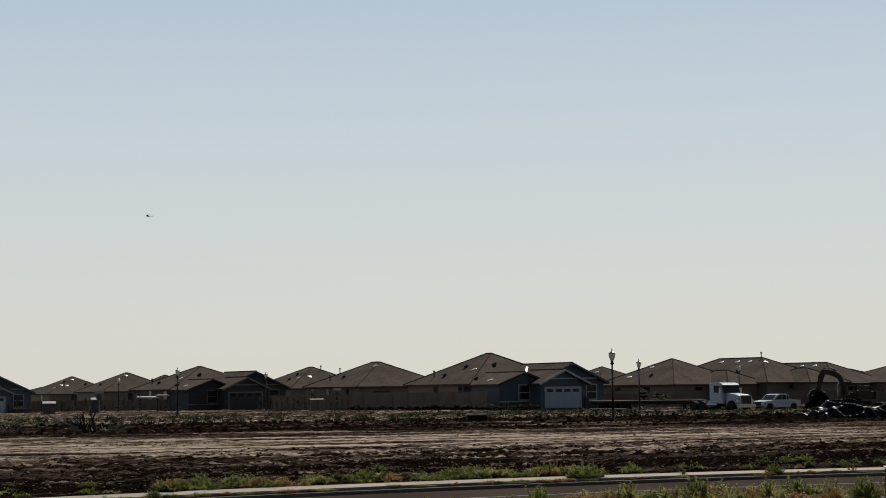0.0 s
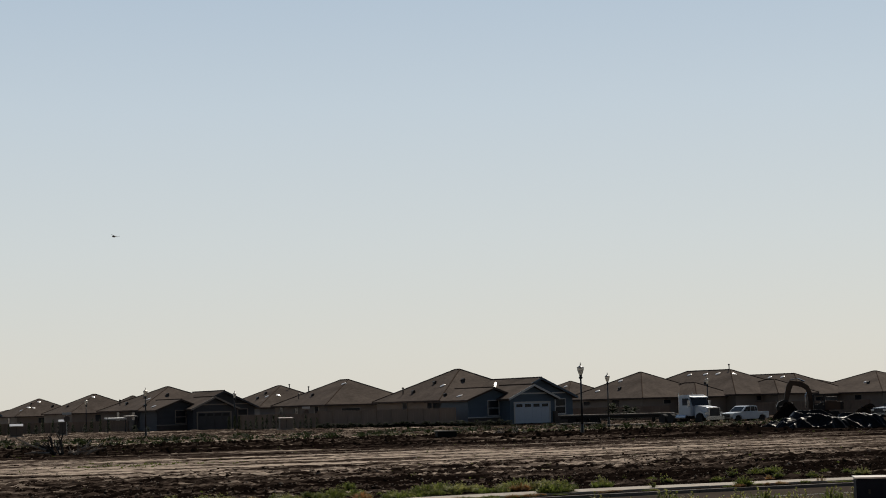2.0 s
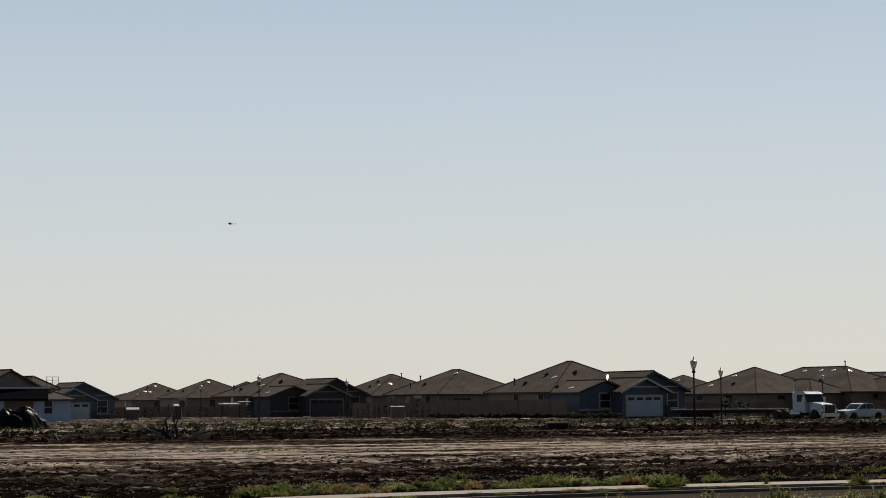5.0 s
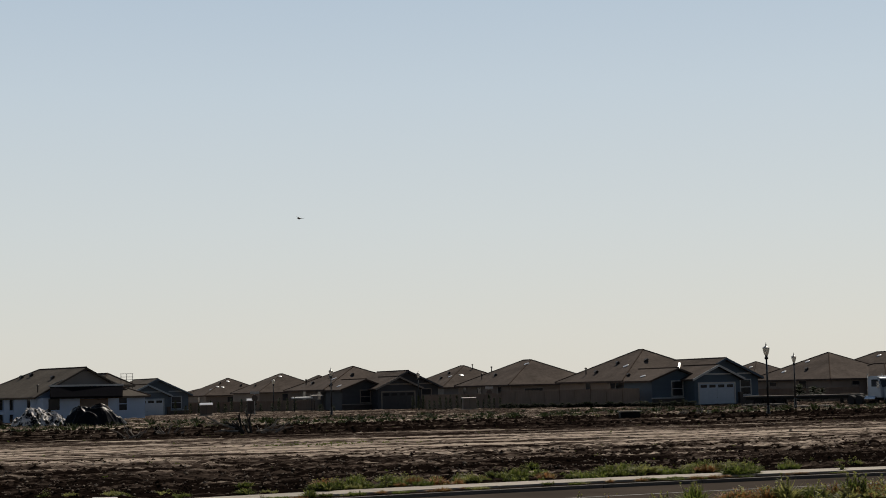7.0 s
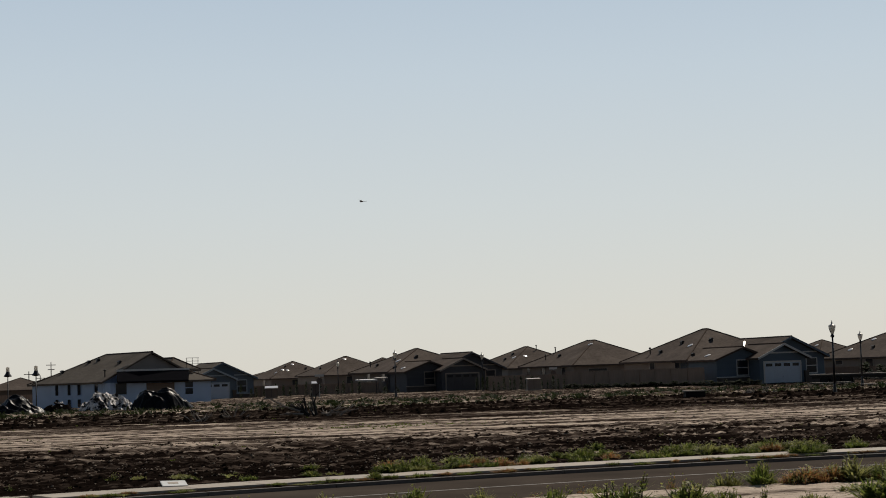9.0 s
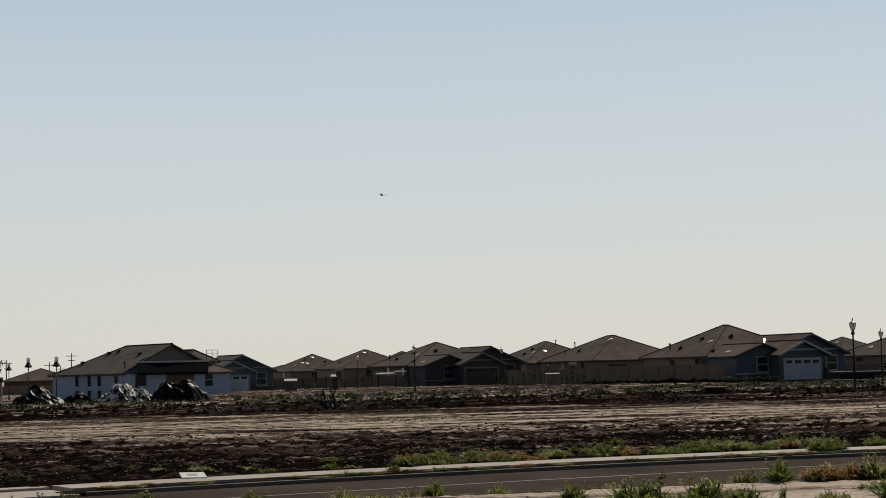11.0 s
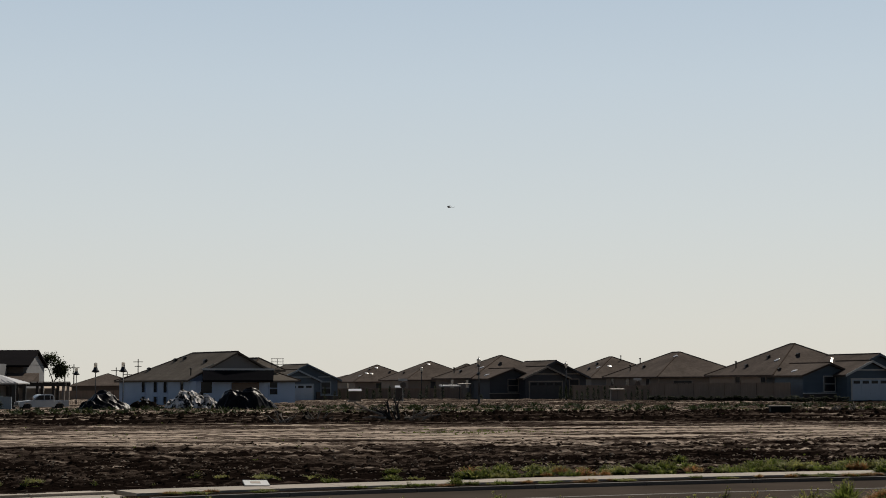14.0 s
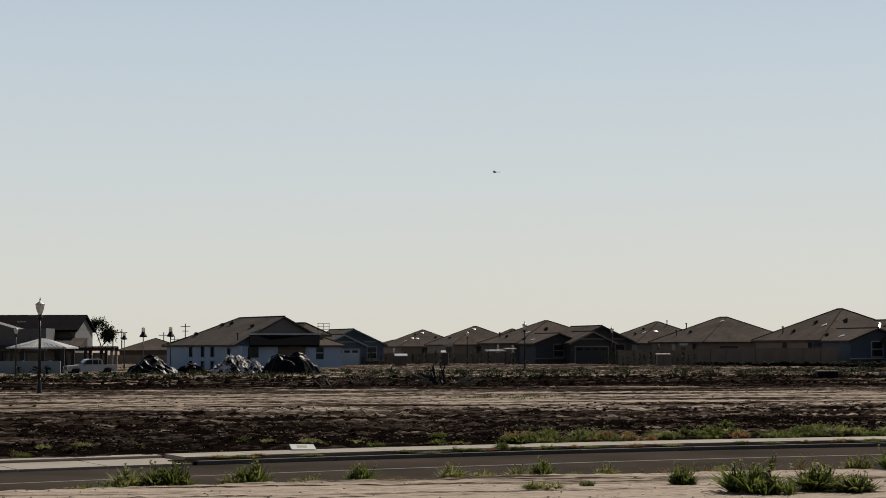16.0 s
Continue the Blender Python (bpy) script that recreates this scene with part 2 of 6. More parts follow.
BARK = mat("grey_bark", (0.16, 0.13, 0.105), (0.09, 0.075, 0.06), scale=5, fine=30, stretch=(3, 3, 0.6))
DEADWOOD = mat("bleached_wood", (0.4, 0.34, 0.28), (0.24, 0.2, 0.165), scale=4, fine=20)
DARKWOOD = mat("charred_wood", (0.05, 0.04, 0.034), (0.03, 0.025, 0.02), scale=4, fine=20)
LEAF = mat("weed_leaf", (0.2, 0.25, 0.05), (0.075, 0.1, 0.022), spec=0.15, rough=0.75, scale=4, fine=20, bump=0, vary=0.3, trans=0.55)
LEAF_Y = mat("yellowing_leaf", (0.42, 0.41, 0.14), (0.22, 0.23, 0.07), rough=0.65, scale=4, fine=20, bump=0, vary=0.25, trans=0.55)
LEAF_D = mat("dry_leaf", (0.52, 0.27, 0.1), (0.26, 0.13, 0.05), rough=0.7, scale=4, fine=20, bump=0, vary=0.25, trans=0.4)
STALK = mat("dead_stalk", (0.1, 0.07, 0.05), (0.06, 0.045, 0.035), rough=0.8)
SHRUB = mat("dark_shrub_leaf", (0.04, 0.055, 0.02), (0.022, 0.03, 0.012), rough=0.8, spec=0.15, bump=0, vary=0.2, trans=0.3)
METAL_W = mat("white_metal_roofing", (0.66, 0.64, 0.62), (0.52, 0.5, 0.48), rough=0.4, metal=0.2, scale=1, fine=10)
BLUEWALL = mat("pale_blue_wall", (0.42, 0.5, 0.56), (0.36, 0.43, 0.48), scale=0.5, fine=10)
NAVY = mat("navy_cabinet_paint", (0.012, 0.016, 0.03), (0.008, 0.011, 0.02), rough=0.6, spec=0.1, scale=1.5, fine=20, bump=0.05)
SIGN_R = mat("red_sign", (0.45, 0.06, 0.04), (0.35, 0.05, 0.04), rough=0.4, bump=0)


# ---------------------------------------------------------------- mesh tools
class Geo:
    """Collects boxes, tubes, prisms and loose faces into one mesh."""

    def __init__(self):
        self.v, self.f = [], []

    def add(self, verts, faces):
        k = len(self.v)
        self.v += [tuple(p) for p in verts]
        self.f += [tuple(i + k for i in f) for f in faces]
        return self

    def box(self, x0, x1, y0, y1, z0, z1, m=None):
        vs = [Vector((x, y, z)) for z in (z0, z1) for y in (y0, y1) for x in (x0, x1)]
        if m:
            vs = [m @ p for p in vs]
        return self.add(vs, [(0, 2, 3, 1), (4, 5, 7, 6), (0, 1, 5, 4), (2, 6, 7, 3), (0, 4, 6, 2), (1, 3, 7, 5)])

    def prism(self, pts, axis, a, b):
        """A polygon in two coordinates swept from a to b along axis 'x', 'y' or 'z'."""
        def put(p, c):
            return {"x": (c, p[0], p[1]), "y": (p[0], c, p[1]), "z": (p[0], p[1], c)}[axis]
        n = len(pts)
        vs = [put(p, a) for p in pts] + [put(p, b) for p in pts]
        return self.add(vs, [tuple(range(n))[::-1], tuple(range(n, 2 * n))] + [(i, (i + 1) % n, n + (i + 1) % n, n + i) for i in range(n)])

    def tube(self, p, q, r0, r1=None, n=8):
        p, q = Vector(p), Vector(q)
        r1 = r0 if r1 is None else r1
        d = (q - p).normalized()
        a = d.orthogonal().normalized()
        b = d.cross(a)
        vs = []
        for c, r in ((p, r0), (q, r1)):
            vs += [c + (a * math.cos(2 * math.pi * i / n) + b * math.sin(2 * math.pi * i / n)) * r for i in range(n)]
        return self.add(vs, [tuple(range(n))[::-1], tuple(range(n, 2 * n))] + [(i, (i + 1) % n, n + (i + 1) % n, n + i) for i in range(n)])

    def lathe(self, prof, n=12, c=(0, 0)):
        """Profile of (radius, z) turned round a vertical axis."""
        vs, fs = [], []
        for r, z in prof:
            vs += [(c[0] + r * math.cos(2 * math.pi * i / n), c[1] + r * math.sin(2 * math.pi * i / n), z) for i in range(n)]
        for j in range(len(prof) - 1):
            fs += [(j * n + i, j * n + (i + 1) % n, (j + 1) * n + (i + 1) % n, (j + 1) * n + i) for i in range(n)]
        fs += [tuple(range(n))[::-1], tuple(range((len(prof) - 1) * n, len(prof) * n))]
        return self.add(vs, fs)

    def mesh(self, name, material, smooth=False, bevel=0.0):
        me = bpy.data.meshes.new(name)
        me.from_pydata(self.v, [], self.f)
        if bevel:
            bm = bmesh.new()
            bm.from_mesh(me)
            bmesh.ops.remove_doubles(bm, verts=bm.verts, dist=1e-5)
            sharp = [e for e in bm.edges if len(e.link_faces) == 2 and e.calc_face_angle() > 0.5]
            bmesh.ops.bevel(bm, geom=sharp, offset=bevel, segments=2, affect="EDGES", clamp_overlap=True)
            bm.to_mesh(me)
            bm.free()
        me.materials.append(material)
        if smooth:
            for q in me.polygons:
                q.use_smooth = True
        me.update()
        return me


def part(name, geo, material, parent, label="", smooth=False, bevel=0.0):
    ob = new(name, geo if isinstance(geo, bpy.types.Mesh) else geo.mesh(name, material, smooth, bevel))
    ob.parent = parent
    return tagged(ob, label) if label else ob


def thing(name, m, label, category, group="", kind=""):
    ob = new(name)
    ob.matrix_world = m
    return tagged(ob, label, category, group, kind)


def polar(az, d):
    return d * math.sin(radians(az)), d * math.cos(radians(az))


# ---------------------------------------------------------------- the lie of the land
def kerb_y(x):
    """The far kerb of the road, which bends gently."""
    c = np.clip(x, -18.0, 14.0)
    y = 45.6 + 0.53 * c - 0.0105 * c * c
    return y + (x - c) * (0.53 - 0.021 * c)


def kerb_off(x, y):
    """Metres beyond the kerb, square to it; minus towards the camera's side."""
    c = np.clip(x, -18.0, 14.0)
    return (y - kerb_y(x)) / np.sqrt(1 + (0.53 - 0.021 * c) ** 2)


def road_edge(x):
    """Offset of the ragged near edge of the asphalt, where the dirt laps over it."""
    return -8.1 - 0.17 * np.clip(x, -14.0, 12.0)


def smooth_step(a, b, v):
    t = np.clip((v - a) / (b - a), 0, 1)
    return t * t * (3 - 2 * t)


TABLES = {}


def lattice(x, y, seed):
    """Smooth value noise on a unit lattice, -1 to 1."""
    if seed not in TABLES:
        TABLES[seed] = np.random.RandomState(seed).rand(256, 256) * 2 - 1
    tab = TABLES[seed]
    xi, yi = np.floor(x).astype(int), np.floor(y).astype(int)
    fx, fy = x - xi, y - yi
    fx, fy = fx * fx * (3 - 2 * fx), fy * fy * (3 - 2 * fy)
    a, b = tab[xi % 256, yi % 256], tab[(xi + 1) % 256, yi % 256]
    c, d = tab[xi % 256, (yi + 1) % 256], tab[(xi + 1) % 256, (yi + 1) % 256]
    return (a * (1 - fx) + b * fx) * (1 - fy) + (c * (1 - fx) + d * fx) * fy


def ground_z(x, y, fine=True):
    x, y = np.asarray(x, float), np.asarray(y, float)
    n = kerb_off(x, y)
    z = -0.36 + 0.36 * smooth_step(2.5, 26, n)
    m = road_edge(x) - n
    near = m > 0
    z = np.where(near, -0.46 + 0.12 * smooth_step(0, 0.7, m) + 0.75 * smooth_step(1.5, 28, m), z)
    z = z - 0.45 * smooth_step(45, 75, -x) * smooth_step(60, 120, y)
    dx, dy = x + 76.4, y - 182.7
    z = z - 0.35 * np.exp(-(dx * dx + dy * dy) / 90.0)
    s = -0.35 * x + y
    if fine:
        along = x + 0.35 * y
        rough = 0.03 + 0.085 * smooth_step(2.4, 4, n) * (1 - smooth_step(16, 22, n)) + 0.05 * smooth_step(96, 102, s) * (1 - smooth_step(120, 130, s)) + 0.05 * smooth_step(130, 140, s)
        rough = np.where(near, 0.022, rough)
        rel = lattice(along * 0.4, s * 0.9, 1) * 0.25 + lattice(along * 0.9, s * 2.4, 2) * 0.4 + lattice(along * 2.2, s * 4.6, 3) * 0.6 + lattice(along * 5.0, s * 9.0, 7) * 0.55
        # wheel ruts and grader ledges: long, sharp-edged, broken off here and there
        bend = s + 0.8 * lattice(along * 0.035, s * 0.08, 8)
        broken = 0.35 + 0.65 * smooth_step(-0.35, 0.3, lattice(along * 0.06, s * 0.5, 9))
        tracks = broken * (0.5 * np.tanh(6 * lattice(along * 0.045, bend * 0.75, 4)) + 0.42 * np.tanh(6 * lattice(along * 0.09, bend * 1.7, 5)) + 0.2 * np.tanh(5 * lattice(along * 0.2, bend * 3.9, 10)))
        rut = np.where(near, 0.026, 0.062 + 0.02 * smooth_step(60, 90, s) * (1 - smooth_step(98, 104, s)))
        amp = np.where((n > 2.45) | (m > 0.1), 1.0, 0.0)
        z = z + amp * (rough * rel + rut * tracks * np.where(near, smooth_step(0.4, 1.6, m), smooth_step(5, 12, n)))
        # low bank where the graded pad steps up
        z = z + 0.22 * smooth_step(98, 103, s + 3 * lattice(along * 0.03, s * 0.03, 6)) * (1 - smooth_step(112, 128, s))
    z = np.where(~near & (n < 2.4), -0.7, z)
    return z


def gz(x, y):
    return float(ground_z(np.array([x]), np.array([y]), False)[0])


# ---------------------------------------------------------------- ground, road, kerb, pavement
def build_ground():
    dense = np.arange(-28.0, 17.5, 0.06)
    az = np.radians(np.concatenate([np.arange(-180, -28, 8.0), dense, np.arange(18, 180, 8.0)]))
    r = np.concatenate([[1.5, 4, 8, 14, 20], np.geomspace(24, 40, 150), np.geomspace(40.1, 62, 150), np.geomspace(62.15, 128, 330), np.geomspace(128.5, 230, 130), np.geomspace(235, 4800, 24)])
    R, A = np.meshgrid(r, az, indexing="ij")
    X, Y = R * np.sin(A), R * np.cos(A)
    Z = ground_z(X, Y)
    Z = np.where(R > 235, np.minimum(Z, -0.1), Z)
    nr, na = R.shape
    verts = np.stack([X, Y, Z], -1).reshape(-1)
    i, j = np.meshgrid(np.arange(nr - 1), np.arange(na), indexing="ij")
    j2 = (j + 1) % na
    q = np.stack([i * na + j, i * na + j2, (i + 1) * na + j2, (i + 1) * na + j], -1).reshape(-1, 4)[:, ::-1]
    loops = np.concatenate([q.reshape(-1), np.arange(na)[::-1]])
    me = bpy.data.meshes.new("ground")
    me.vertices.add(nr * na)
    me.vertices.foreach_set("co", verts.astype(np.float32))
    me.loops.add(len(loops))
    me.loops.foreach_set("vertex_index", loops.astype(np.int32))
    me.polygons.add(len(q) + 1)
    me.polygons.foreach_set("loop_start", np.arange(0, 4 * len(q) + 1, 4).astype(np.int32))
    me.update(calc_edges=True)
    me.materials.append(DIRT_M)
    tagged(new("ground", me), "bare graded dirt field with pale crusted and dark tilled strips", "ground", kind="structure")


def strip(x0, x1, n0, n1, z, step, geo, thick=0.25):
    """A band that follows the kerb between the offsets n0 and n1."""
    xs = np.linspace(x0, x1, max(2, int((x1 - x0) / step) + 1))
    rows = []
    for x in xs:
        c = min(max(x, -18.0), 14.0)
        g = 0.53 - 0.021 * c
        q = math.sqrt(1 + g * g)
        nx, ny = -g / q, 1 / q
        y = float(kerb_y(x))
        rows.append([(x + nx * n, y + ny * n) for n in (n0, n1)])
    for a, b in zip(rows, rows[1:]):
        p = [*a[0], z], [*b[0], z], [*b[1], z], [*a[1], z]
        geo.add([*p, *[(u, v, w - thick) for u, v, w in p]], [(0, 1, 2, 3), (0, 4, 5, 1), (1, 5, 6, 2), (2, 6, 7, 3), (3, 7, 4, 0)])
    return geo


def build_road():
    road = tagged(new("road", strip(-60, 90, -11.5, 0.02, -0.475, 1.0, Geo()).mesh("road", ASPHALT)), "grey worn asphalt street between dirt and kerb", "road", kind="structure")
    tagged(new("road_joint", strip(-40, 60, -3.15, -3.0, -0.47, 1.0, Geo(), 0.003).mesh("road_joint", STRIPE)), "thin pale paving seam along the asphalt street", "road marking", kind="structure")
    tagged(new("verge", strip(-13.2, 80, 0.15, 0.97, -0.4, 0.8, Geo()).mesh("verge", VERGE_M)), "narrow strip of dark dirt between kerb and pavement", "verge", kind="structure")
    kerb = thing("kerb", Matrix(), "low grey concrete kerb edging the street", "kerb", kind="structure")
    x = -12.9
    while x < 40:
        k = 2.6
        part("kerb_stone", strip(x + 0.012, x + k - 0.012, 0.0, 0.17, -0.385, 0.6, Geo(), 0.3), KERB_M, kerb)
        x += k
    walkway = thing("pavement", Matrix(), "pale concrete pavement slabs with weeds along the edge", "pavement", kind="structure")
    x = -12.9
    while x < 40:
        part("slab", strip(x + 0.01, x + 1.34, 0.95, 2.4, -0.345, 0.4, Geo(), 0.2), CONCRETE, walkway)
        x += 1.35
    apron = thing("driveway_apron", Matrix(), "broad pale concrete driveway apron with scored joints", "driveway", kind="structure")
    x = -22.0
    while x < -13.1:
        part("slab", strip(x + 0.015, min(x + 1.5, -12.92) - 0.015, -0.02, 2.05, -0.42, 0.4, Geo(), 0.2), CONCRETE, apron)
        part("slab", strip(x + 0.015, min(x + 1.5, -12.92) - 0.015, 2.08, 2.7, -0.36, 0.4, Geo(), 0.2), CONCRETE, apron)
        x += 1.5


build_ground()
build_road()


# ---------------------------------------------------------------- houses
OV = 0.45
GRID = 30.0     # the streets' bearing


class Body:
    """One block of a house in its own plan: u along the front, v towards the back."""

    def __init__(self, u0, u1, v0, v1, front="hip", back="hip", eave=2.75, pitch=0.45, roof=None, wall=None):
        self.u0, self.u1, self.v0, self.v1, self.front, self.back, self.eave, self.pitch = u0, u1, v0, v1, front, back, eave, pitch
        self.roof, self.wall = roof, wall
        self.uc, self.half = (u0 + u1) / 2, (u1 - u0) / 2 + OV
        self.r0 = v0 - OV + (self.half if front == "hip" else 0)
        self.r1 = v1 + OV - (self.half if back == "hip" else 0)
        if self.r1 < self.r0 + 0.3:
            mid = (self.r0 + self.r1) / 2
            if front == "hip" and back == "hip":
                self.r0, self.r1 = mid - 0.15, mid + 0.15
            else:
                self.r1 = self.r0 + 0.3
        self.top = eave + pitch * self.half

    def z(self, u, v):
        k = min(u - self.u0 + OV, self.u1 + OV - u)
        if self.front == "hip":
            k = min(k, (v - self.v0 + OV) * self.half / max(self.r0 - self.v0 + OV, 0.1))
        if self.back == "hip":
            k = min(k, (self.v1 + OV - v) * self.half / max(self.v1 + OV - self.r1, 0.1))
        return self.eave + self.pitch * k

    def roof_geo(self):
        a, b, c, d = self.u0 - OV, self.u1 + OV, self.v0 - OV, self.v1 + OV
        top = [(a, c, self.eave), (b, c, self.eave), (b, d, self.eave), (a, d, self.eave), (self.uc, self.r0, self.top), (self.uc, self.r1, self.top)]
        faces = [(0, 4, 5, 3), (1, 2, 5, 4)]
        rim = []
        if self.front == "hip":
            faces.append((0, 1, 4))
            rim += [(0, 1)]
        else:
            rim += [(0, 4), (4, 1)]
        rim += [(1, 2)]
        if self.back == "hip":
            faces.append((2, 3, 5))
            rim += [(2, 3)]
        else:
            rim += [(2, 5), (5, 3)]
        rim += [(3, 0)]
        n = 6
        fs = [tuple(f) for f in faces] + [tuple(i + n for i in f[::-1]) for f in faces]
        fs += [(i + n, j + n, j, i) for i, j in rim]
        return Geo().add(top + [(x, y, z - 0.2) for x, y, z in top], fs)

    def wall_geo(self, base):
        g = Geo()
        lo = self.eave + self.pitch * OV - 0.22
        g.box(self.u0, self.u1, self.v0, self.v1, base, lo)
        for side, v in (("front", self.v0), ("back", self.v1)):
            if (self.front if side == "front" else self.back) == "gable":
                s = 0.2 if side == "front" else -0.2
                g.prism([(self.u0, lo - 0.01), (self.u1, lo - 0.01), (self.uc, self.top - 0.23)], "y", min(v, v + s), max(v, v + s))
        return g


def add_window(house, face, at, pos, z, w, h, trim, cross=True):
    """face 'front': in the plane v=at, centred on u=pos; 'left': in the plane u=at, centred on v=pos."""
    def slab(g, a0, a1, z0, z1, d0, d1):
        if face == "front":
            g.box(a0, a1, at - d1, at - d0, z0, z1)
        else:
            g.box(at - d1, at - d0, a0, a1, z0, z1)
        return g
    t = 0.11
    g = Geo()
    slab(g, pos - w / 2 - t, pos + w / 2 + t, z + h, z + h + t, -0.05, 0.05)
    slab(g, pos - w / 2 - t, pos + w / 2 + t, z - t, z, -0.05, 0.06)
    slab(g, pos - w / 2 - t, pos - w / 2, z, z + h, -0.05, 0.05)
    slab(g, pos + w / 2, pos + w / 2 + t, z, z + h, -0.05, 0.05)
    if cross:
        slab(g, pos - w / 2, pos + w / 2, z + h * 0.47, z + h * 0.53, -0.05, 0.035)
    win = part("window", g, trim, house)
    part("pane", slab(Geo(), pos - w / 2, pos + w / 2, z, z + h, -0.04, 0.012), PANE, win)


def add_garage_door(house, v, u0, u1, z, h, door_m, trim):
    t = 0.16
    g = Geo().box(u0 - t, u0, v - 0.06, v + 0.05, z, z + h + t).box(u1, u1 + t, v - 0.06, v + 0.05, z, z + h + t).box(u0, u1, v - 0.06, v + 0.05, z + h, z + h + t)
    part("door_trim", g, trim, house)
    rows, cols = 4, 4
    ph, pw = h / rows, (u1 - u0) / cols
    d = part("garage_door", Geo().box(u0, u1, v - 0.01, v + 0.04, z, z + h), door_m, house)
    panel = Geo().box(0.04, pw - 0.04, -0.014, 0.0, 0.02, ph - 0.02).mesh("panel", door_m)
    for i in range(rows):
        for j in range(cols):
            part("panel", panel, None, d).location = (u0 + j * pw, v - 0.011, z + i * ph)
    for j in range(cols):
        part("pane", Geo().box(u0 + j * pw + 0.16, u0 + (j + 1) * pw - 0.16, v - 0.04, v - 0.026, z + 3 * ph + 0.12, z + 4 * ph - 0.1), PANE, d)
    part("handle", Geo().box(u0 + 2 * pw - 0.05, u0 + 2 * pw + 0.05, v - 0.07, v - 0.03, z + ph * 1.2, z + ph * 1.25), BLACK_M, d)


def add_roof_bits(house, body, skylights=(), vents=(), pipes=()):
    for u, v in skylights:
        z = body.z(u, v)
        # a shallow glazed cap lying in the slope of the roof
        tilt = Vector((z - body.z(u + 0.05, v), z - body.z(u, v + 0.05), 0.05)).normalized()
        m = Matrix.Translation((u, v, z)) @ tilt.to_track_quat("Z", "Y").to_matrix().to_4x4()
        kerb = Geo().lathe([(0.36, -0.1), (0.36, 0.05), (0.32, 0.055)], 14)
        cap = Geo().lathe([(0.345, 0.05), (0.32, 0.065), (0.23, 0.085), (0.12, 0.095), (0.02, 0.1)], 14)
        for q in (kerb, cap):
            q.v = [tuple(m @ Vector(p)) for p in q.v]
        part("glazing", cap, SKYL, part("skylight", kerb, FLASH, house), smooth=True)
    for u, v in vents:
        z = body.z(u, v)
        g = Geo().box(u - 0.16, u + 0.16, v - 0.16, v + 0.16, z - 0.2, z + 0.2).prism([(u - 0.24, z + 0.18), (u + 0.24, z + 0.18), (u, z + 0.34)], "y", v - 0.24, v + 0.24)
        part("roof_vent", g, VENT, house)
    for u, v in pipes:
        z = body.z(u, v)
        part("vent_pipe", Geo().tube((u, v, z - 0.2), (u, v, z + 0.7), 0.07).lathe([(0.13, z + 0.62), (0.16, z + 0.72), (0.05, z + 0.8)], 8, (u, v)), VENT, house)


def house_frame(az, d, theta, base, label, origin=(0, 0)):
    x, y = polar(az, d)
    c, s = math.cos(radians(theta)), math.sin(radians(theta))
    x, y = x - (c * origin[0] - s * origin[1]), y - (s * origin[0] + c * origin[1])
    return thing("house", pose(x, y, base, 0, 0, theta), label, "house")


def add_bodies(house, bodies, wall, roof):
    for b in bodies:
        part("wall", b.wall_geo(-0.6), b.wall or wall, house)
        part("roof", b.roof_geo(), b.roof or roof, house)
        g = Geo()
        e0, e1 = (b.uc, b.r0, b.top + 0.02), (b.uc, b.r1, b.top + 0.02)
        g.tube(e0, e1, 0.07, n=6)
        for kind, end, v in ((b.front, e0, b.v0 - OV), (b.back, e1, b.v1 + OV)):
            if kind == "hip":
                for u in (b.u0 - OV, b.u1 + OV):
                    g.tube(end, (u, v, b.eave + 0.01), 0.07, n=6)
        part("ridge_cap", g, RIDGE, house)


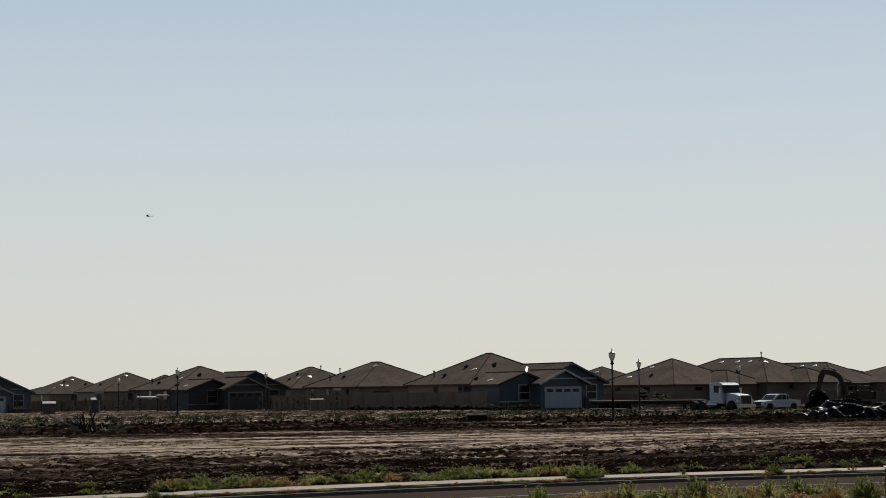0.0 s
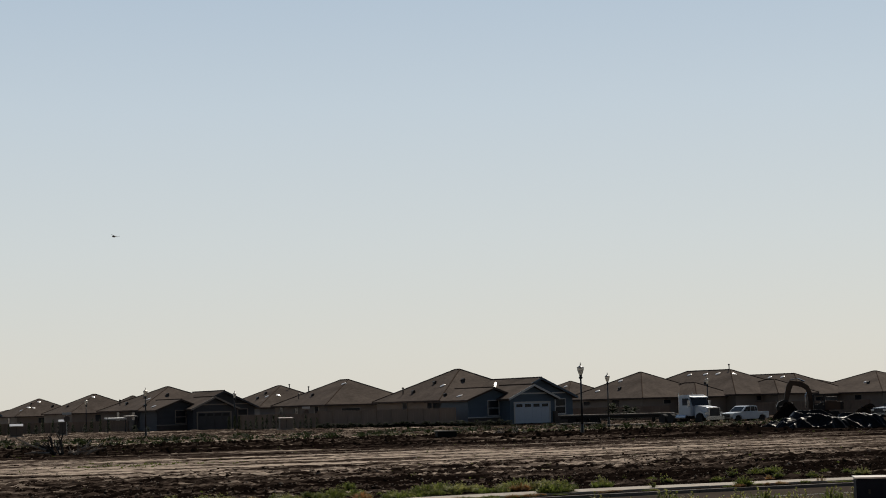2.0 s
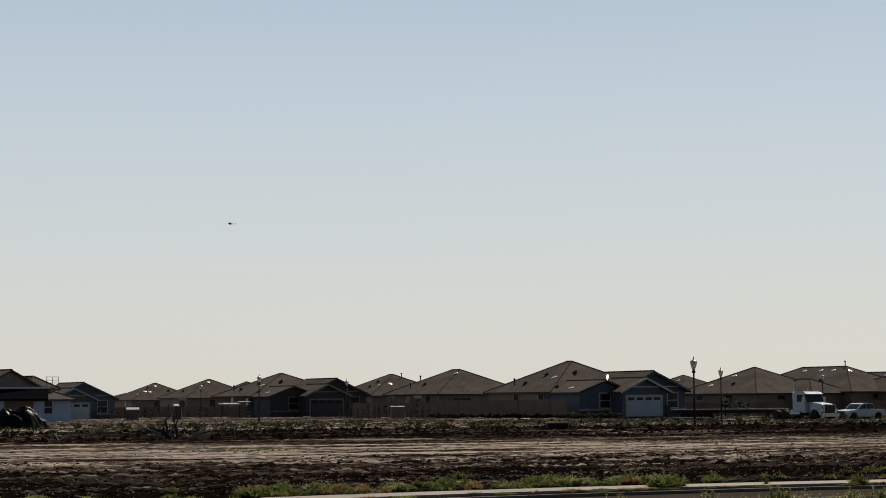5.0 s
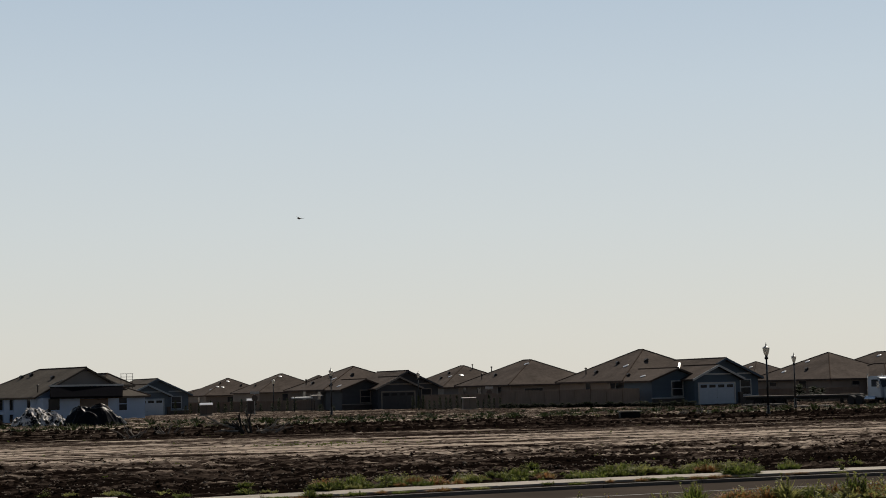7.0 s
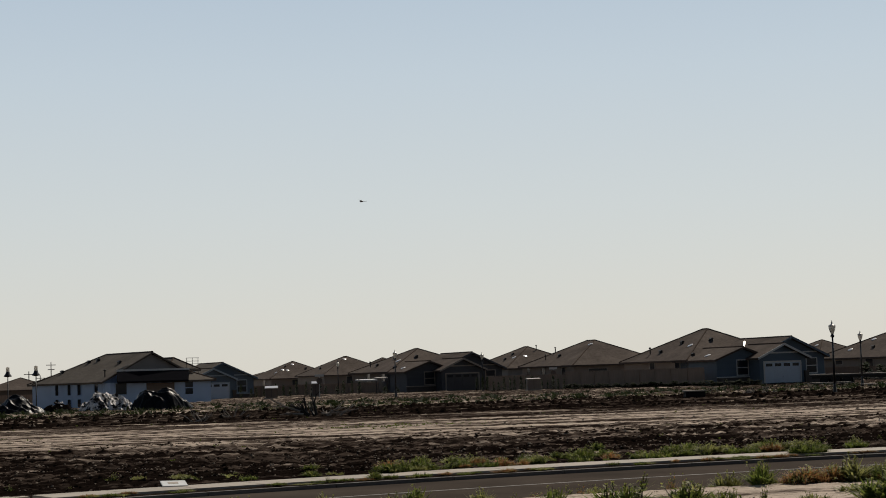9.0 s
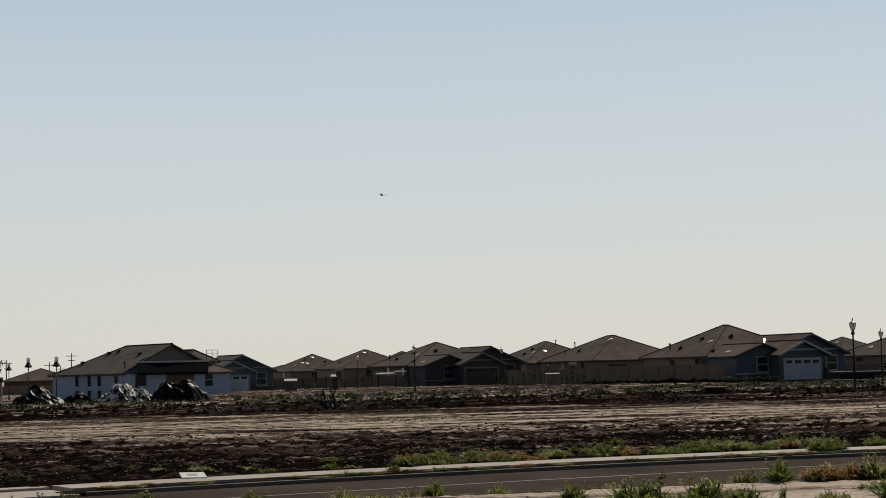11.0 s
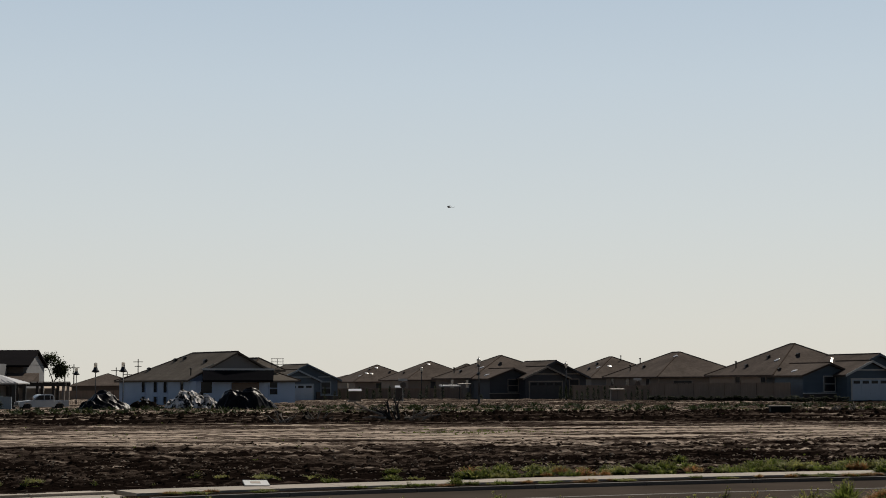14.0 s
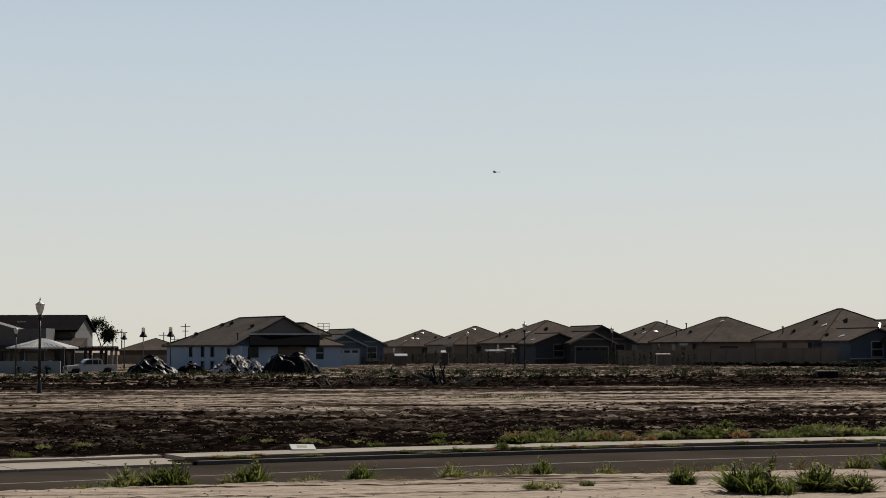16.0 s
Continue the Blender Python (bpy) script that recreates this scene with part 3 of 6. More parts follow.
def garage_house(az, d, theta, base, label, wall, side, trim, door_m, roof, origin=(0, 0), slope=0.49, bright=False):
    """A one-storey house: garage bay with twin gables, a small window wing, and a hipped main block behind."""
    h = house_frame(az, d, theta, base, label, origin)
    bay = Body(0, 5.7, 0, 6, "gable", "gable", 2.7, 0.45)
    big = Body(0.25, 8.8, 1.0, 10.4, "gable", "gable", 2.78, 0.45)
    wing = Body(-4.0, 2.3, 2.0, 10, "gable", "gable", 2.66, 0.36)
    main = Body(-4.0, 9.3, 7.7, 22, "hip", "hip", 2.75, slope, wall=side)
    add_bodies(h, (bay, big, wing, main), wall, roof)
    # rake boards and the boards across the gables
    for b, v in ((bay, bay.v0 - OV - 0.03), (big, big.v0 - OV - 0.03)):
        for s in (-1, 1):
            g = Geo()
            u_out = b.uc + s * b.half
            g.prism([(b.uc, b.top + 0.02), (u_out, b.eave + 0.02), (u_out, b.eave - 0.22), (b.uc, b.top - 0.22)], "y", v - 0.03, v + 0.02)
            part("rake_board", g, trim if b is bay else wall, h)
    part("gable_board", Geo().box(0.9, 4.8, -0.07, 0.0, 3.12, 3.28), trim, h)
    part("gable_board", Geo().box(6.1, 8.4, 0.93, 1.0, 3.15, 3.3), trim, h)
    add_garage_door(h, 0.0, 0.6, 5.0, 0.05, 2.13, door_m, trim)
    add_window(h, "front", 1.0, 7.15, 1.0, 1.25, 1.5, trim)
    add_window(h, "front", 2.0, -0.85, 1.0, 1.3, 1.5, trim)
    part("belt_course", Geo().box(-4.06, -0.01, 1.93, 2.0, 0.72, 0.84), trim, h)
    part("belt_course", Geo().box(5.75, 8.84, 0.93, 1.0, 0.72, 0.84), trim, h)
    part("stone_base", Geo().box(-4.05, -0.01, 1.94, 2.0, -0.5, 0.72), STONE_M, h, "dark stone veneer skirting")
    part("stone_base", Geo().box(5.75, 8.84, 0.94, 1.0, -0.5, 0.72), STONE_M, h, "dark stone veneer skirting")
    part("stone_pillar", Geo().box(5.5, 5.95, -0.25, 0.25, -0.5, 1.15).box(5.45, 6.0, -0.3, 0.3, 1.15, 1.24), STONE_M, h, "short stone pillar")
    for v, w in ((10.0, 1.0), (15.5, 1.0)):
        add_window(h, "left", -4.0, v, 1.55, w, 1.0, TRIM_TAN, False)
    add_roof_bits(h, main, skylights=[(-1.2, 11.8)], vents=[(-0.6, 14.6), (1.3, 11.5), (-2.6, 16)], pipes=[(-2.8, 18.0)])
    add_roof_bits(h, wing, skylights=[(-3.2, 5.0)], vents=[(-3.0, 8.4)])
    # pale flashing in the valley where the garage roof meets the wing
    part("flashing", Geo().prism([(0.9, big.z(0.9, 5) - 0.02), (1.3, big.z(1.3, 5) - 0.02), (1.3, big.z(1.3, 5) + 0.03), (0.9, big.z(0.9, 5) + 0.03)], "y", 2.0, 6.5), FLASH, h)
    if bright:
        # bare metal saddle where the ridges meet, tipped towards the street
        turn = Matrix.Rotation(radians(-GRID), 3, "Z")
        n, d = turn @ Vector((0.3, -0.43, 0.85)).normalized(), turn @ Vector((0.35, 2.22, 1.0)).normalized()
        m = Matrix.Translation((0.95, 4.4, big.z(0.9, 4.4) + 0.72)) @ Matrix((d.cross(n), d, n)).transposed().to_4x4()
        part("metal_saddle", Geo().box(-0.11, 0.11, -1.3, 1.3, -0.02, 0.02, m).box(-0.07, 0.07, -1.2, 1.2, -0.7, -0.01, m), FLASH, h, "bright bare metal saddle flashing")
    return h


def hip_house(az, d, theta, base, w, dep, label, wall, roof, eave=2.75, pitch=0.46, windows=(), skylights=(), vents=(), pipes=(), wing=None, origin=(0, 0), trim=TRIM_TAN):
    """A one-storey hipped house whose front-left corner stands at the bearing given."""
    h = house_frame(az, d, theta, base, label, origin)
    main = Body(0, w, 0, dep, "hip", "hip", eave, pitch)
    bodies = [main]
    if wing:
        bodies.append(Body(*wing[:4], wing[4], wing[5], eave - 0.03, pitch))
    add_bodies(h, bodies, wall, roof)
    for face, pos, z, ww, hh in windows:
        add_window(h, face, 0.0, pos, z, ww, hh, trim, False)
    add_roof_bits(h, main, skylights, vents, pipes)
    return h


garage_house(3.14, 187, GRID, 0.08, "slate-blue single-storey house with white garage door and white trim", WALL_BLUE, WALL_TAN, TRIM, DOOR_WHITE, ROOF, bright=True)
garage_house(-6.45, 222, GRID, -0.05, "dim slate-grey single-storey house with dark garage door and tiled roof", WALL_DARK, WALL_BROWN, TRIM_TAN, DOOR_DARK, ROOF, origin=(2.85, 0), slope=0.42)
garage_house(-14.2, 232, GRID + 3, -0.3, "blue-grey single-storey house with dark gable behind a fence", WALL_BLUE, WALL_TAN, BLUEWALL, DOOR_WHITE, ROOF_GREY, origin=(4.7, 1), slope=0.3)
hip_house(-2.81, 226, GRID, 0.03, 13.3, 15.5, "tan stucco house with brown hipped tile roof behind fence", WALL_TAN, ROOF,
          windows=[("front", 3.4, 1.5, 2.6, 0.7), ("left", 3.0, 1.1, 1.0, 1.4), ("left", 9.0, 1.1, 1.0, 1.4), ("left", 13.5, 1.1, 0.9, 1.4)],
          skylights=[(5.4, 5.6)], vents=[(2.2, 8.5)], pipes=[(3.4, 12), (1.4, 11)])
hip_house(-4.98, 262, GRID, -0.04, 13.3, 14.5, "grey stucco house with brown hipped roof and small skylights", WALL_GREY, ROOF,
          windows=[("front", 4, 1.1, 1.2, 1.4)], skylights=[(3.0, 4.0), (4.6, 3.4), (1.6, 9)], vents=[(4.0, 6.5), (2.4, 6.0)], pipes=[(7.5, 5.4)])
hip_house(-10.96, 312, GRID, -0.08, 13.5, 15, "distant tan house with brown hipped roof", WALL_TAN, ROOF, windows=[("front", 5, 1.1, 1.5, 1.3)], skylights=[(5.9, 5.6)], vents=[(2, 8)], pipes=[(6.5, 14)])
hip_house(-12.67, 355, GRID, -0.36, 14, 15, "distant tan house with brown hipped roof and skylights", WALL_TAN, ROOF, windows=[("left", 5, 1.1, 1.2, 1.3), ("front", 5, 1.1, 1.2, 1.3)],
          skylights=[(6.3, 5.6), (2.0, 3.4), (3.4, 3.2), (4.4, 3.0)], vents=[(4.6, 5.2), (8.5, 3.5)])
hip_house(-9.54, 345, GRID, 0.0, 11, 12, "distant house with brown hipped roof between neighbours", WALL_TAN, ROOF, pitch=0.52)
hip_house(-13.5, 400, GRID, -0.9, 13, 14, "far house with low brown roof", WALL_TAN, ROOF, pitch=0.3)
# right of the corner, over the cross street
hip_house(7.44, 230, 38, -0.15, 14.2, 14.5, "tan stucco house with broad brown hipped roof", WALL_TAN, ROOF, windows=[("left", 5.0, 1.2, 1.3, 1.3), ("left", 10.5, 1.9, 1.2, 0.5), ("front", 4.5, 1.9, 1.3, 0.5)],
          skylights=[(4.6, 8.6), (1.8, 10.2)], vents=[(2.2, 6.4)], wing=(7.0, 14.2, -3.0, 6, "hip", "hip"))
hip_house(5.0, 290, 36, -0.1, 13, 13, "tan house with hipped roof seen between roofs", WALL_TAN, ROOF, skylights=[(4.5, 5.5), (2.5, 3.0)])
hip_house(10.41, 236, 38, 0.0, 14, 22, "tan stucco house with hipped roof and row of skylights", WALL_TAN, ROOF, windows=[("left", 6, 1.9, 1.3, 0.5), ("left", 13, 1.9, 1.3, 0.5), ("front", 5, 1.9, 1.5, 0.5)],
          skylights=[(5.8, 13.5), (5.8, 10.5), (5.8, 8.2), (6.2, 5.6)], vents=[(3.0, 8), (1.8, 16)], pipes=[(7.0, 7.2)], wing=(5.0, 12.5, -3.0, 6, "hip", "hip"))
hip_house(12.47, 255, 38, -0.2, 12.5, 21, "grey stucco house with brown gabled roof", WALL_GREY, ROOF, windows=[("left", 5, 1.9, 1.5, 0.6), ("front", 4, 1.7, 1.6, 0.6)],
          skylights=[(5.2, 13), (5.2, 10), (5.2, 7.6)], vents=[(2.0, 8)])
hip_house(15.0, 256, 34, -0.1, 16, 16.5, "broad tan house with brown hipped roof behind machinery", WALL_TAN, ROOF, pitch=0.36, windows=[("left", 13.5, 1.3, 0.9, 1.0), ("left", 9.0, 1.3, 1.0, 1.0), ("left", 4.5, 1.6, 1.2, 0.7)],
          skylights=[(2.6, 12), (3.5, 6)], vents=[(3.0, 5.2)])
hip_house(13.1, 292, 36, 0.0, 13, 13, "tan house with low hipped roof beyond others", WALL_TAN, ROOF, pitch=0.32, skylights=[(2.6, 3)])


def white_house():
    """House under construction: white wrap on the walls, a gable over a skirt of black felt."""
    h = house_frame(-17.81, 186, 45, -0.15, "unfinished house wrapped in white with black felt roof skirt")
    main = Body(0.0, 11.3, 1.6, 17.5, "gable", "hip", 2.62, 0.5, roof=ROOF_GREY)
    low = Body(1.2, 9.6, 9, 21.5, "hip", "hip", 2.6, 0.4, roof=ROOF_GREY)
    wing = Body(7.8, 12.1, 0.2, 9, "hip", "hip", 2.55, 0.45, roof=ROOF_GREY)
    rear = Body(8.2, 11.6, 2.6, 12.0, "hip", "hip", 3.7, 0.62, roof=ROOF_GREY)
    add_bodies(h, (main, low, wing, rear), WALL_WHITE, ROOF_GREY)
    part("wall", Geo().box(0.02, 7.9, 0.2, 1.65, -0.6, 2.5), WALL_WHITE, h)
    # grey gable triangle over the white wall, with its white sill board
    part("gable_siding", Geo().prism([(1.2, 3.72), (10.1, 3.72), (5.65, main.top - 0.28)], "y", 1.52, 1.59), WALL_GREY, h, "grey painted gable siding")
    part("gable_board", Geo().box(1.3, 10.0, 1.02, 1.13, 3.66, 3.86), TRIM, h)
    sk = Geo().add([(0.5, -0.62, 2.6), (8.9, -0.62, 2.6), (9.9, 1.05, 3.66), (1.3, 1.05, 3.66), (0.5, -0.62, 2.4), (8.9, -0.62, 2.4), (9.9, 1.05, 2.4), (1.3, 1.05, 2.4)],
                   [(0, 1, 2, 3), (7, 6, 5, 4), (0, 4, 5, 1), (1, 5, 6, 2), (2, 6, 7, 3), (3, 7, 4, 0)])
    part("felt_skirt", sk, FELT, h, "black roofing felt over the lower roof")
    add_window(h, "front", 0.2, 1.3, 1.25, 1.3, 1.15, WALL_WHITE, False)
    part("porch_opening", Geo().box(4.3, 7.6, 0.12, 0.19, 0.3, 2.35), WALL_BROWN, h, "boarded brown porch opening")
    add_window(h, "front", 0.2, 9.4, 1.05, 0.95, 1.35, WALL_WHITE)
    for v in (3.2, 7.2, 9.6, 12.6):
        add_window(h, "left", 0.0, v, 1.3, 0.8, 1.15, WALL_WHITE, False)
    for v in (7.2, 9.6, 12.6):
        add_window(h, "left", 0.0, v, 0.0, 0.8, 0.85, WALL_WHITE, False)
    add_roof_bits(h, main, vents=[(4.2, 11), (3.8, 12.5), (1.8, 15.0), (3.4, 4.5)], pipes=[(0.6, 2.4)])
    # antenna frame on the back roof
    g = Geo()
    for u in (10.5, 11.2, 11.9):
        g.tube((u, 2.5, 3.3), (u, 2.5, 4.95), 0.03, n=5)
    for q in (4.3, 4.6, 4.95):
        g.tube((10.4, 2.5, q), (12.0, 2.5, q), 0.025, n=5)
    part("roof_antenna", g, STEEL, h, "thin metal antenna frame")


def long_building():
    """The two-storey building on the edge of the site, with a lower grey block in front."""
    x, y = polar(-23.3, 226)
    h = thing("building", pose(x, y, -0.5, 0, 0, 12), "two-storey grey building with very dark gabled roof", "building")
    top, d0, d1, ze = 7.05, 2.4, 15.6, 5.0
    r = Geo().prism([(d0, ze), ((d0 + d1) / 2, top), (d1, ze), (d1, ze - 0.25), ((d0 + d1) / 2, top - 0.25), (d0, ze - 0.25)], "x", -34, 0.4)
    part("roof", r, ROOF_DARK, h, "almost black roof")
    part("wall", Geo().box(-33.5, 0.0, 3, 15, -0.5, ze + 0.1).prism([(3.0, ze), (15.0, ze), (9.0, top - 0.3)], "x", -0.25, 0.0), WALL_SLATE, h)
    part("dark_siding", Geo().box(-2.6, -0.4, 2.93, 3.0, 2.8, 4.9), WALL_BROWN, h, "dark recessed wall panel")
    # lower block with a broad gable
    part("gable_wall", Geo().prism([(-34, -0.5), (-2.4, -0.5), (-2.4, 5.15), (-6.0, 5.05), (-9.6, 6.1), (-12.0, 6.25), (-20, 5.9), (-34, 5.0)], "y", -3.0, 2.3), WALL_SLATE, h, "grey gable wall of the lower block")
    part("side_roof", Geo().prism([(-3.2, 2.6), (-3.2, 2.4), (3.0, 2.4), (3.0, 4.0)], "x", -2.3, 1.6), ROOF, h)
    for u in (-21, -14.5, -8):
        part("skylight", Geo().box(u, u + 1.0, 5.6, 6.1, 6.02, 6.14), SKYL, h)
    # covered walk in front with pale bays between dark columns
    part("walkway_roof", Geo().prism([(-4.6, 2.55), (-3.0, 3.1), (-3.0, 2.9), (-4.6, 2.35)], "x", -34, -2.0), ROOF_GREY, h)
    for i in range(12):
        u = -2.5 - i * 2.6
        part("column", Geo().box(u - 0.2, u + 0.2, -4.4, -4.0, -0.5, 2.4), BLACK_M, h)
        part("pale_bay", Geo().box(u - 2.2, u - 0.5, -3.06, -3.0, 0.0, 2.1), TRIM_TAN, h)


def pavilion():
    x, y = polar(-24.15, 200)
    h = thing("pavilion", pose(x, y, -0.5, 0, 0, 12), "open pavilion with white ribbed metal hip roof", "pavilion")
    e, t, a = 2.75, 3.75, 3.3
    part("roof", Geo().add([(-a, -a, e), (a, -a, e), (a, a, e), (-a, a, e), (-0.3, 0, t), (0.3, 0, t), (-a, -a, e - 0.15), (a, -a, e - 0.15), (a, a, e - 0.15), (-a, a, e - 0.15)],
                           [(0, 1, 5, 4), (1, 2, 5), (2, 3, 4, 5), (3, 0, 4), (0, 6, 7, 1), (1, 7, 8, 2), (2, 8, 9, 3), (3, 9, 6, 0), (9, 8, 7, 6)]), METAL_W, h)
    for i in range(13):
        u = -a + 0.25 + i * (2 * a - 0.5) / 12
        k = 1 - abs(u) / a
        part("seam", Geo().tube((u, -a, e + 0.02), (u * (1 - k * 0.98), -a + k * a * 0.98, e + 0.03 + k * (t - e) * 0.98), 0.05, n=4), FLASH, h)
    for u in (-2.8, 2.8):
        for v in (-2.8, 2.8):
            part("column", Geo().box(u - 0.18, u + 0.18, v - 0.18, v + 0.18, -0.3, e - 0.1), BLACK_M, h)


def pergola():
    x, y = polar(-22.55, 214)
    h = thing("pergola", pose(x, y, -0.5, 0, 0, 12), "long dark timber pergola on square posts", "pergola")
    part("beam", Geo().box(-4.3, 2.4, -0.2, 0.2, 2.35, 2.75), DARKWOOD, h)
    part("beam", Geo().box(-4.3, 2.4, 2.8, 3.2, 2.35, 2.75), DARKWOOD, h)
    for i in range(9):
        part("rafter", Geo().box(-4.1 + i * 0.78, -3.95 + i * 0.78, -0.5, 3.5, 2.75, 2.9), DARKWOOD, h)
    for u in (-4.0, -1.0, 0.9, 2.1):
        for v in (0, 3):
            part("post", Geo().box(u - 0.16, u + 0.16, v - 0.16, v + 0.16, -0.3, 2.36), DARKWOOD if u < 2 else TRIM_TAN, h)
    part("screen", Geo().box(-3.8, -1.2, 3.4, 3.5, 0.2, 2.1), TRIM_TAN, h, "pale panel behind the posts")
    part("screen", Geo().box(-0.8, 0.7, 3.4, 3.5, 0.2, 2.1), TRIM_TAN, h, "pale panel behind the posts")


def low_wall():
    x, y = polar(-24.4, 190)
    w = thing("boundary_wall", pose(x, y, -0.5, 0, 0, 13), "long low pale-blue plastered boundary wall", "wall")
    part("panel", Geo().box(-16, 2.7, 0, 0.2, -0.4, 1.3), BLUEWALL, w)
    for i in range(7):
        part("pilaster", Geo().box(-16 + i * 2.9, -15.7 + i * 2.9, -0.06, 0.26, -0.4, 1.36), BLUEWALL, w)


def far_house():
    hip_house(-21.75, 330, 20, -0.8, 13, 13, "distant brown house with low roof", WALL_BROWN, ROOF, pitch=0.32, eave=2.6)
    hip_house(-20.7, 345, 20, -0.8, 13, 13, "distant brown house with ridged roof", WALL_BROWN, ROOF, pitch=0.36, eave=2.6, wing=(2, 11, -4, 5, "hip", "hip"))
    x, y = polar(-21.0, 300)
    f = thing("fence", pose(x, y, -0.8, 0, 0, 20), "distant brown board fence", "fence")
    for i in range(9):
        part("panel", Geo().box(-12 + i * 2.5, -9.55 + i * 2.5, 0, 0.08, -0.2, 1.8), FENCE, f)


white_house()
long_building()
pavilion()
pergola()
low_wall()
far_house()


# ---------------------------------------------------------------- fences
def fence_run(p, q, zb, h, label, group="wooden fences"):
    """Board fence from p to q (plan), in panels between posts."""
    d = Vector((q[0] - p[0], q[1] - p[1]))
    n = max(1, round(d.length / 2.44))
    step = d.length / n
    f = thing("fence", pose(p[0], p[1], zb, 0, 0, math.degrees(math.atan2(d.y, d.x))), label, "fence", group)
    panel = Geo()
    k = int(step / 0.145)
    rnd = random.Random(5)
    for j in range(k):
        panel.box(0.05 + j * (step - 0.1) / k, 0.05 + (j + 0.94) * (step - 0.1) / k, -0.012, 0.012, 0.04, h - 0.03 + rnd.uniform(-0.02, 0.02))
    panel.box(0, step, 0.012, 0.05, 0.35, 0.44).box(0, step, 0.012, 0.05, h - 0.4, h - 0.31)
    pm = panel.mesh("panel", FENCE)
    cm = Geo().box(0.0, step, -0.07, 0.07, h, h + 0.045).mesh("cap_rail", FENCE)
    om = Geo().box(-0.06, 0.06, -0.06, 0.06, -0.4, h + 0.02).mesh("post", FENCE)
    for i in range(n):
        for nm, me in (("panel", pm), ("cap_rail", cm), ("post", om)):
            o = part(nm, me, None, f)
            if nm == "panel":
                tagged(o, kind="stuff")
            o.location = (i * step, 0, 0)
    o = part("post", om, None, f)
    o.location = (d.length, 0, 0)
    return f


fence_run(polar(-3.1, 203), polar(1.35, 186), 0.0, 1.95, "brown vertical-board garden fence beside blue house")
fence_run(polar(-5.6, 212), polar(-3.1, 203), -0.1, 1.8, "weathered brown board fence behind young trees")
fence_run(polar(-13.9, 243), polar(-9.2, 228), -0.5, 1.85, "long weathered brown board fence beside dirt")
fence_run(polar(5.2, 205), polar(8.3, 207), -0.1, 1.6, "dull tan board fence beyond the street")
fence_run(polar(11.0, 220), polar(14.6, 224), -0.1, 1.7, "dull tan board fence behind machinery")


# ---------------------------------------------------------------- street lamps
def lamp_post(m, label):
    p = thing("street_lamp", m, label, "street lamp", "street lamps")
    part("base", Geo().lathe([(0.14, -0.3), (0.14, 0.12), (0.12, 0.2), (0.1, 0.55), (0.085, 0.7), (0.072, 0.8)], 12), POST, p, smooth=True)
    part("post", Geo().lathe([(0.072, 0.78), (0.062, 2.4), (0.05, 3.62)], 10), POST, p, smooth=True)
    part("collar", Geo().lathe([(0.05, 3.58), (0.12, 3.64), (0.12, 3.7), (0.07, 3.76), (0.1, 3.82)], 10), POST, p, smooth=True)
    part("lantern", Geo().lathe([(0.08, 3.82), (0.15, 3.97), (0.2, 4.15), (0.22, 4.3)], 10), LANTERN, p, "frosted glass lantern", smooth=True)
    # cap in pale metal, to put the sun on its top into the colour
    part("cap", Geo().lathe([(0.235, 4.29), (0.21, 4.32), (0.1, 4.39), (0.05, 4.42), (0.04, 4.47)], 10), FLASH, p, smooth=True)
    part("finial", Geo().lathe([(0.02, 4.46), (0.045, 4.51), (0.02, 4.56), (0.004, 4.66)], 8), POST, p, smooth=True)
    return p


first = None
for az, d, z in ((5.46, 109.2, 0.0), (6.32, 152, 0.05), (-8.64, 170.8, 0.03), (9.52, 192, 0.0), (-24.25, 84.8, -0.1), (-10.51, 226, -0.3), (-5.8, 205, -0.05), (-24.98, 168, -0.35)):
    x, y = polar(az, d)
    if first is None:
        first = lamp_post(pose(x, y, z), "black street lamp with frosted lantern standing in dirt")
    else:
        copy_thing(first, pose(x, y, z))


def flat_lamp(m):
    p = thing("street_lamp", m, "black lamp post with a broad bell-shaped head", "street lamp", "bell lamps")
    part("post", Geo().lathe([(0.12, -0.3), (0.1, 0.4), (0.06, 0.6), (0.05, 3.6)], 8), POST, p, smooth=True)
    part("head", Geo().lathe([(0.06, 3.6), (0.4, 3.66), (0.36, 3.76), (0.22, 3.95), (0.18, 4.1), (0.15, 4.15)], 12), POST, p, smooth=True)
    part("cage", Geo().lathe([(0.18, 4.12), (0.18, 4.5), (0.2, 4.52), (0.05, 4.6)], 8), LANTERN, p, "grey glass top")
    return p


bell = flat_lamp(pose(*polar(-21.0, 176), -0.4))
copy_thing(bell, pose(*polar(-20.13, 172), -0.4))
copy_thing(bell, pose(*polar(-21.6, 225), -0.4))


def utility_pole(az, d, h, arms):
    p = thing("utility_pole", pose(*polar(az, d), -1.0, 0, 0, -az), "distant wooden utility pole with crossarms", "utility pole", "utility poles")
    part("pole", Geo().tube((0, 0, 0), (0, 0, h), 0.17, 0.11), DARKWOOD, p)
    for i in range(arms):
        part("crossarm", Geo().box(-1.3 + 0.4 * i, 1.3 - 0.4 * i, -0.06, 0.06, h - 0.9 - i * 1.2, h - 0.72 - i * 1.2), DARKWOOD, p)


utility_pole(-19.66, 480, 9.8, 2)
utility_pole(-21.96, 420, 7.4, 0)
utility_pole(-21.68, 430, 7.8, 1)
utility_pole(-20.35, 470, 7.4, 1)
utility_pole(-20.0, 520, 6.6, 1)


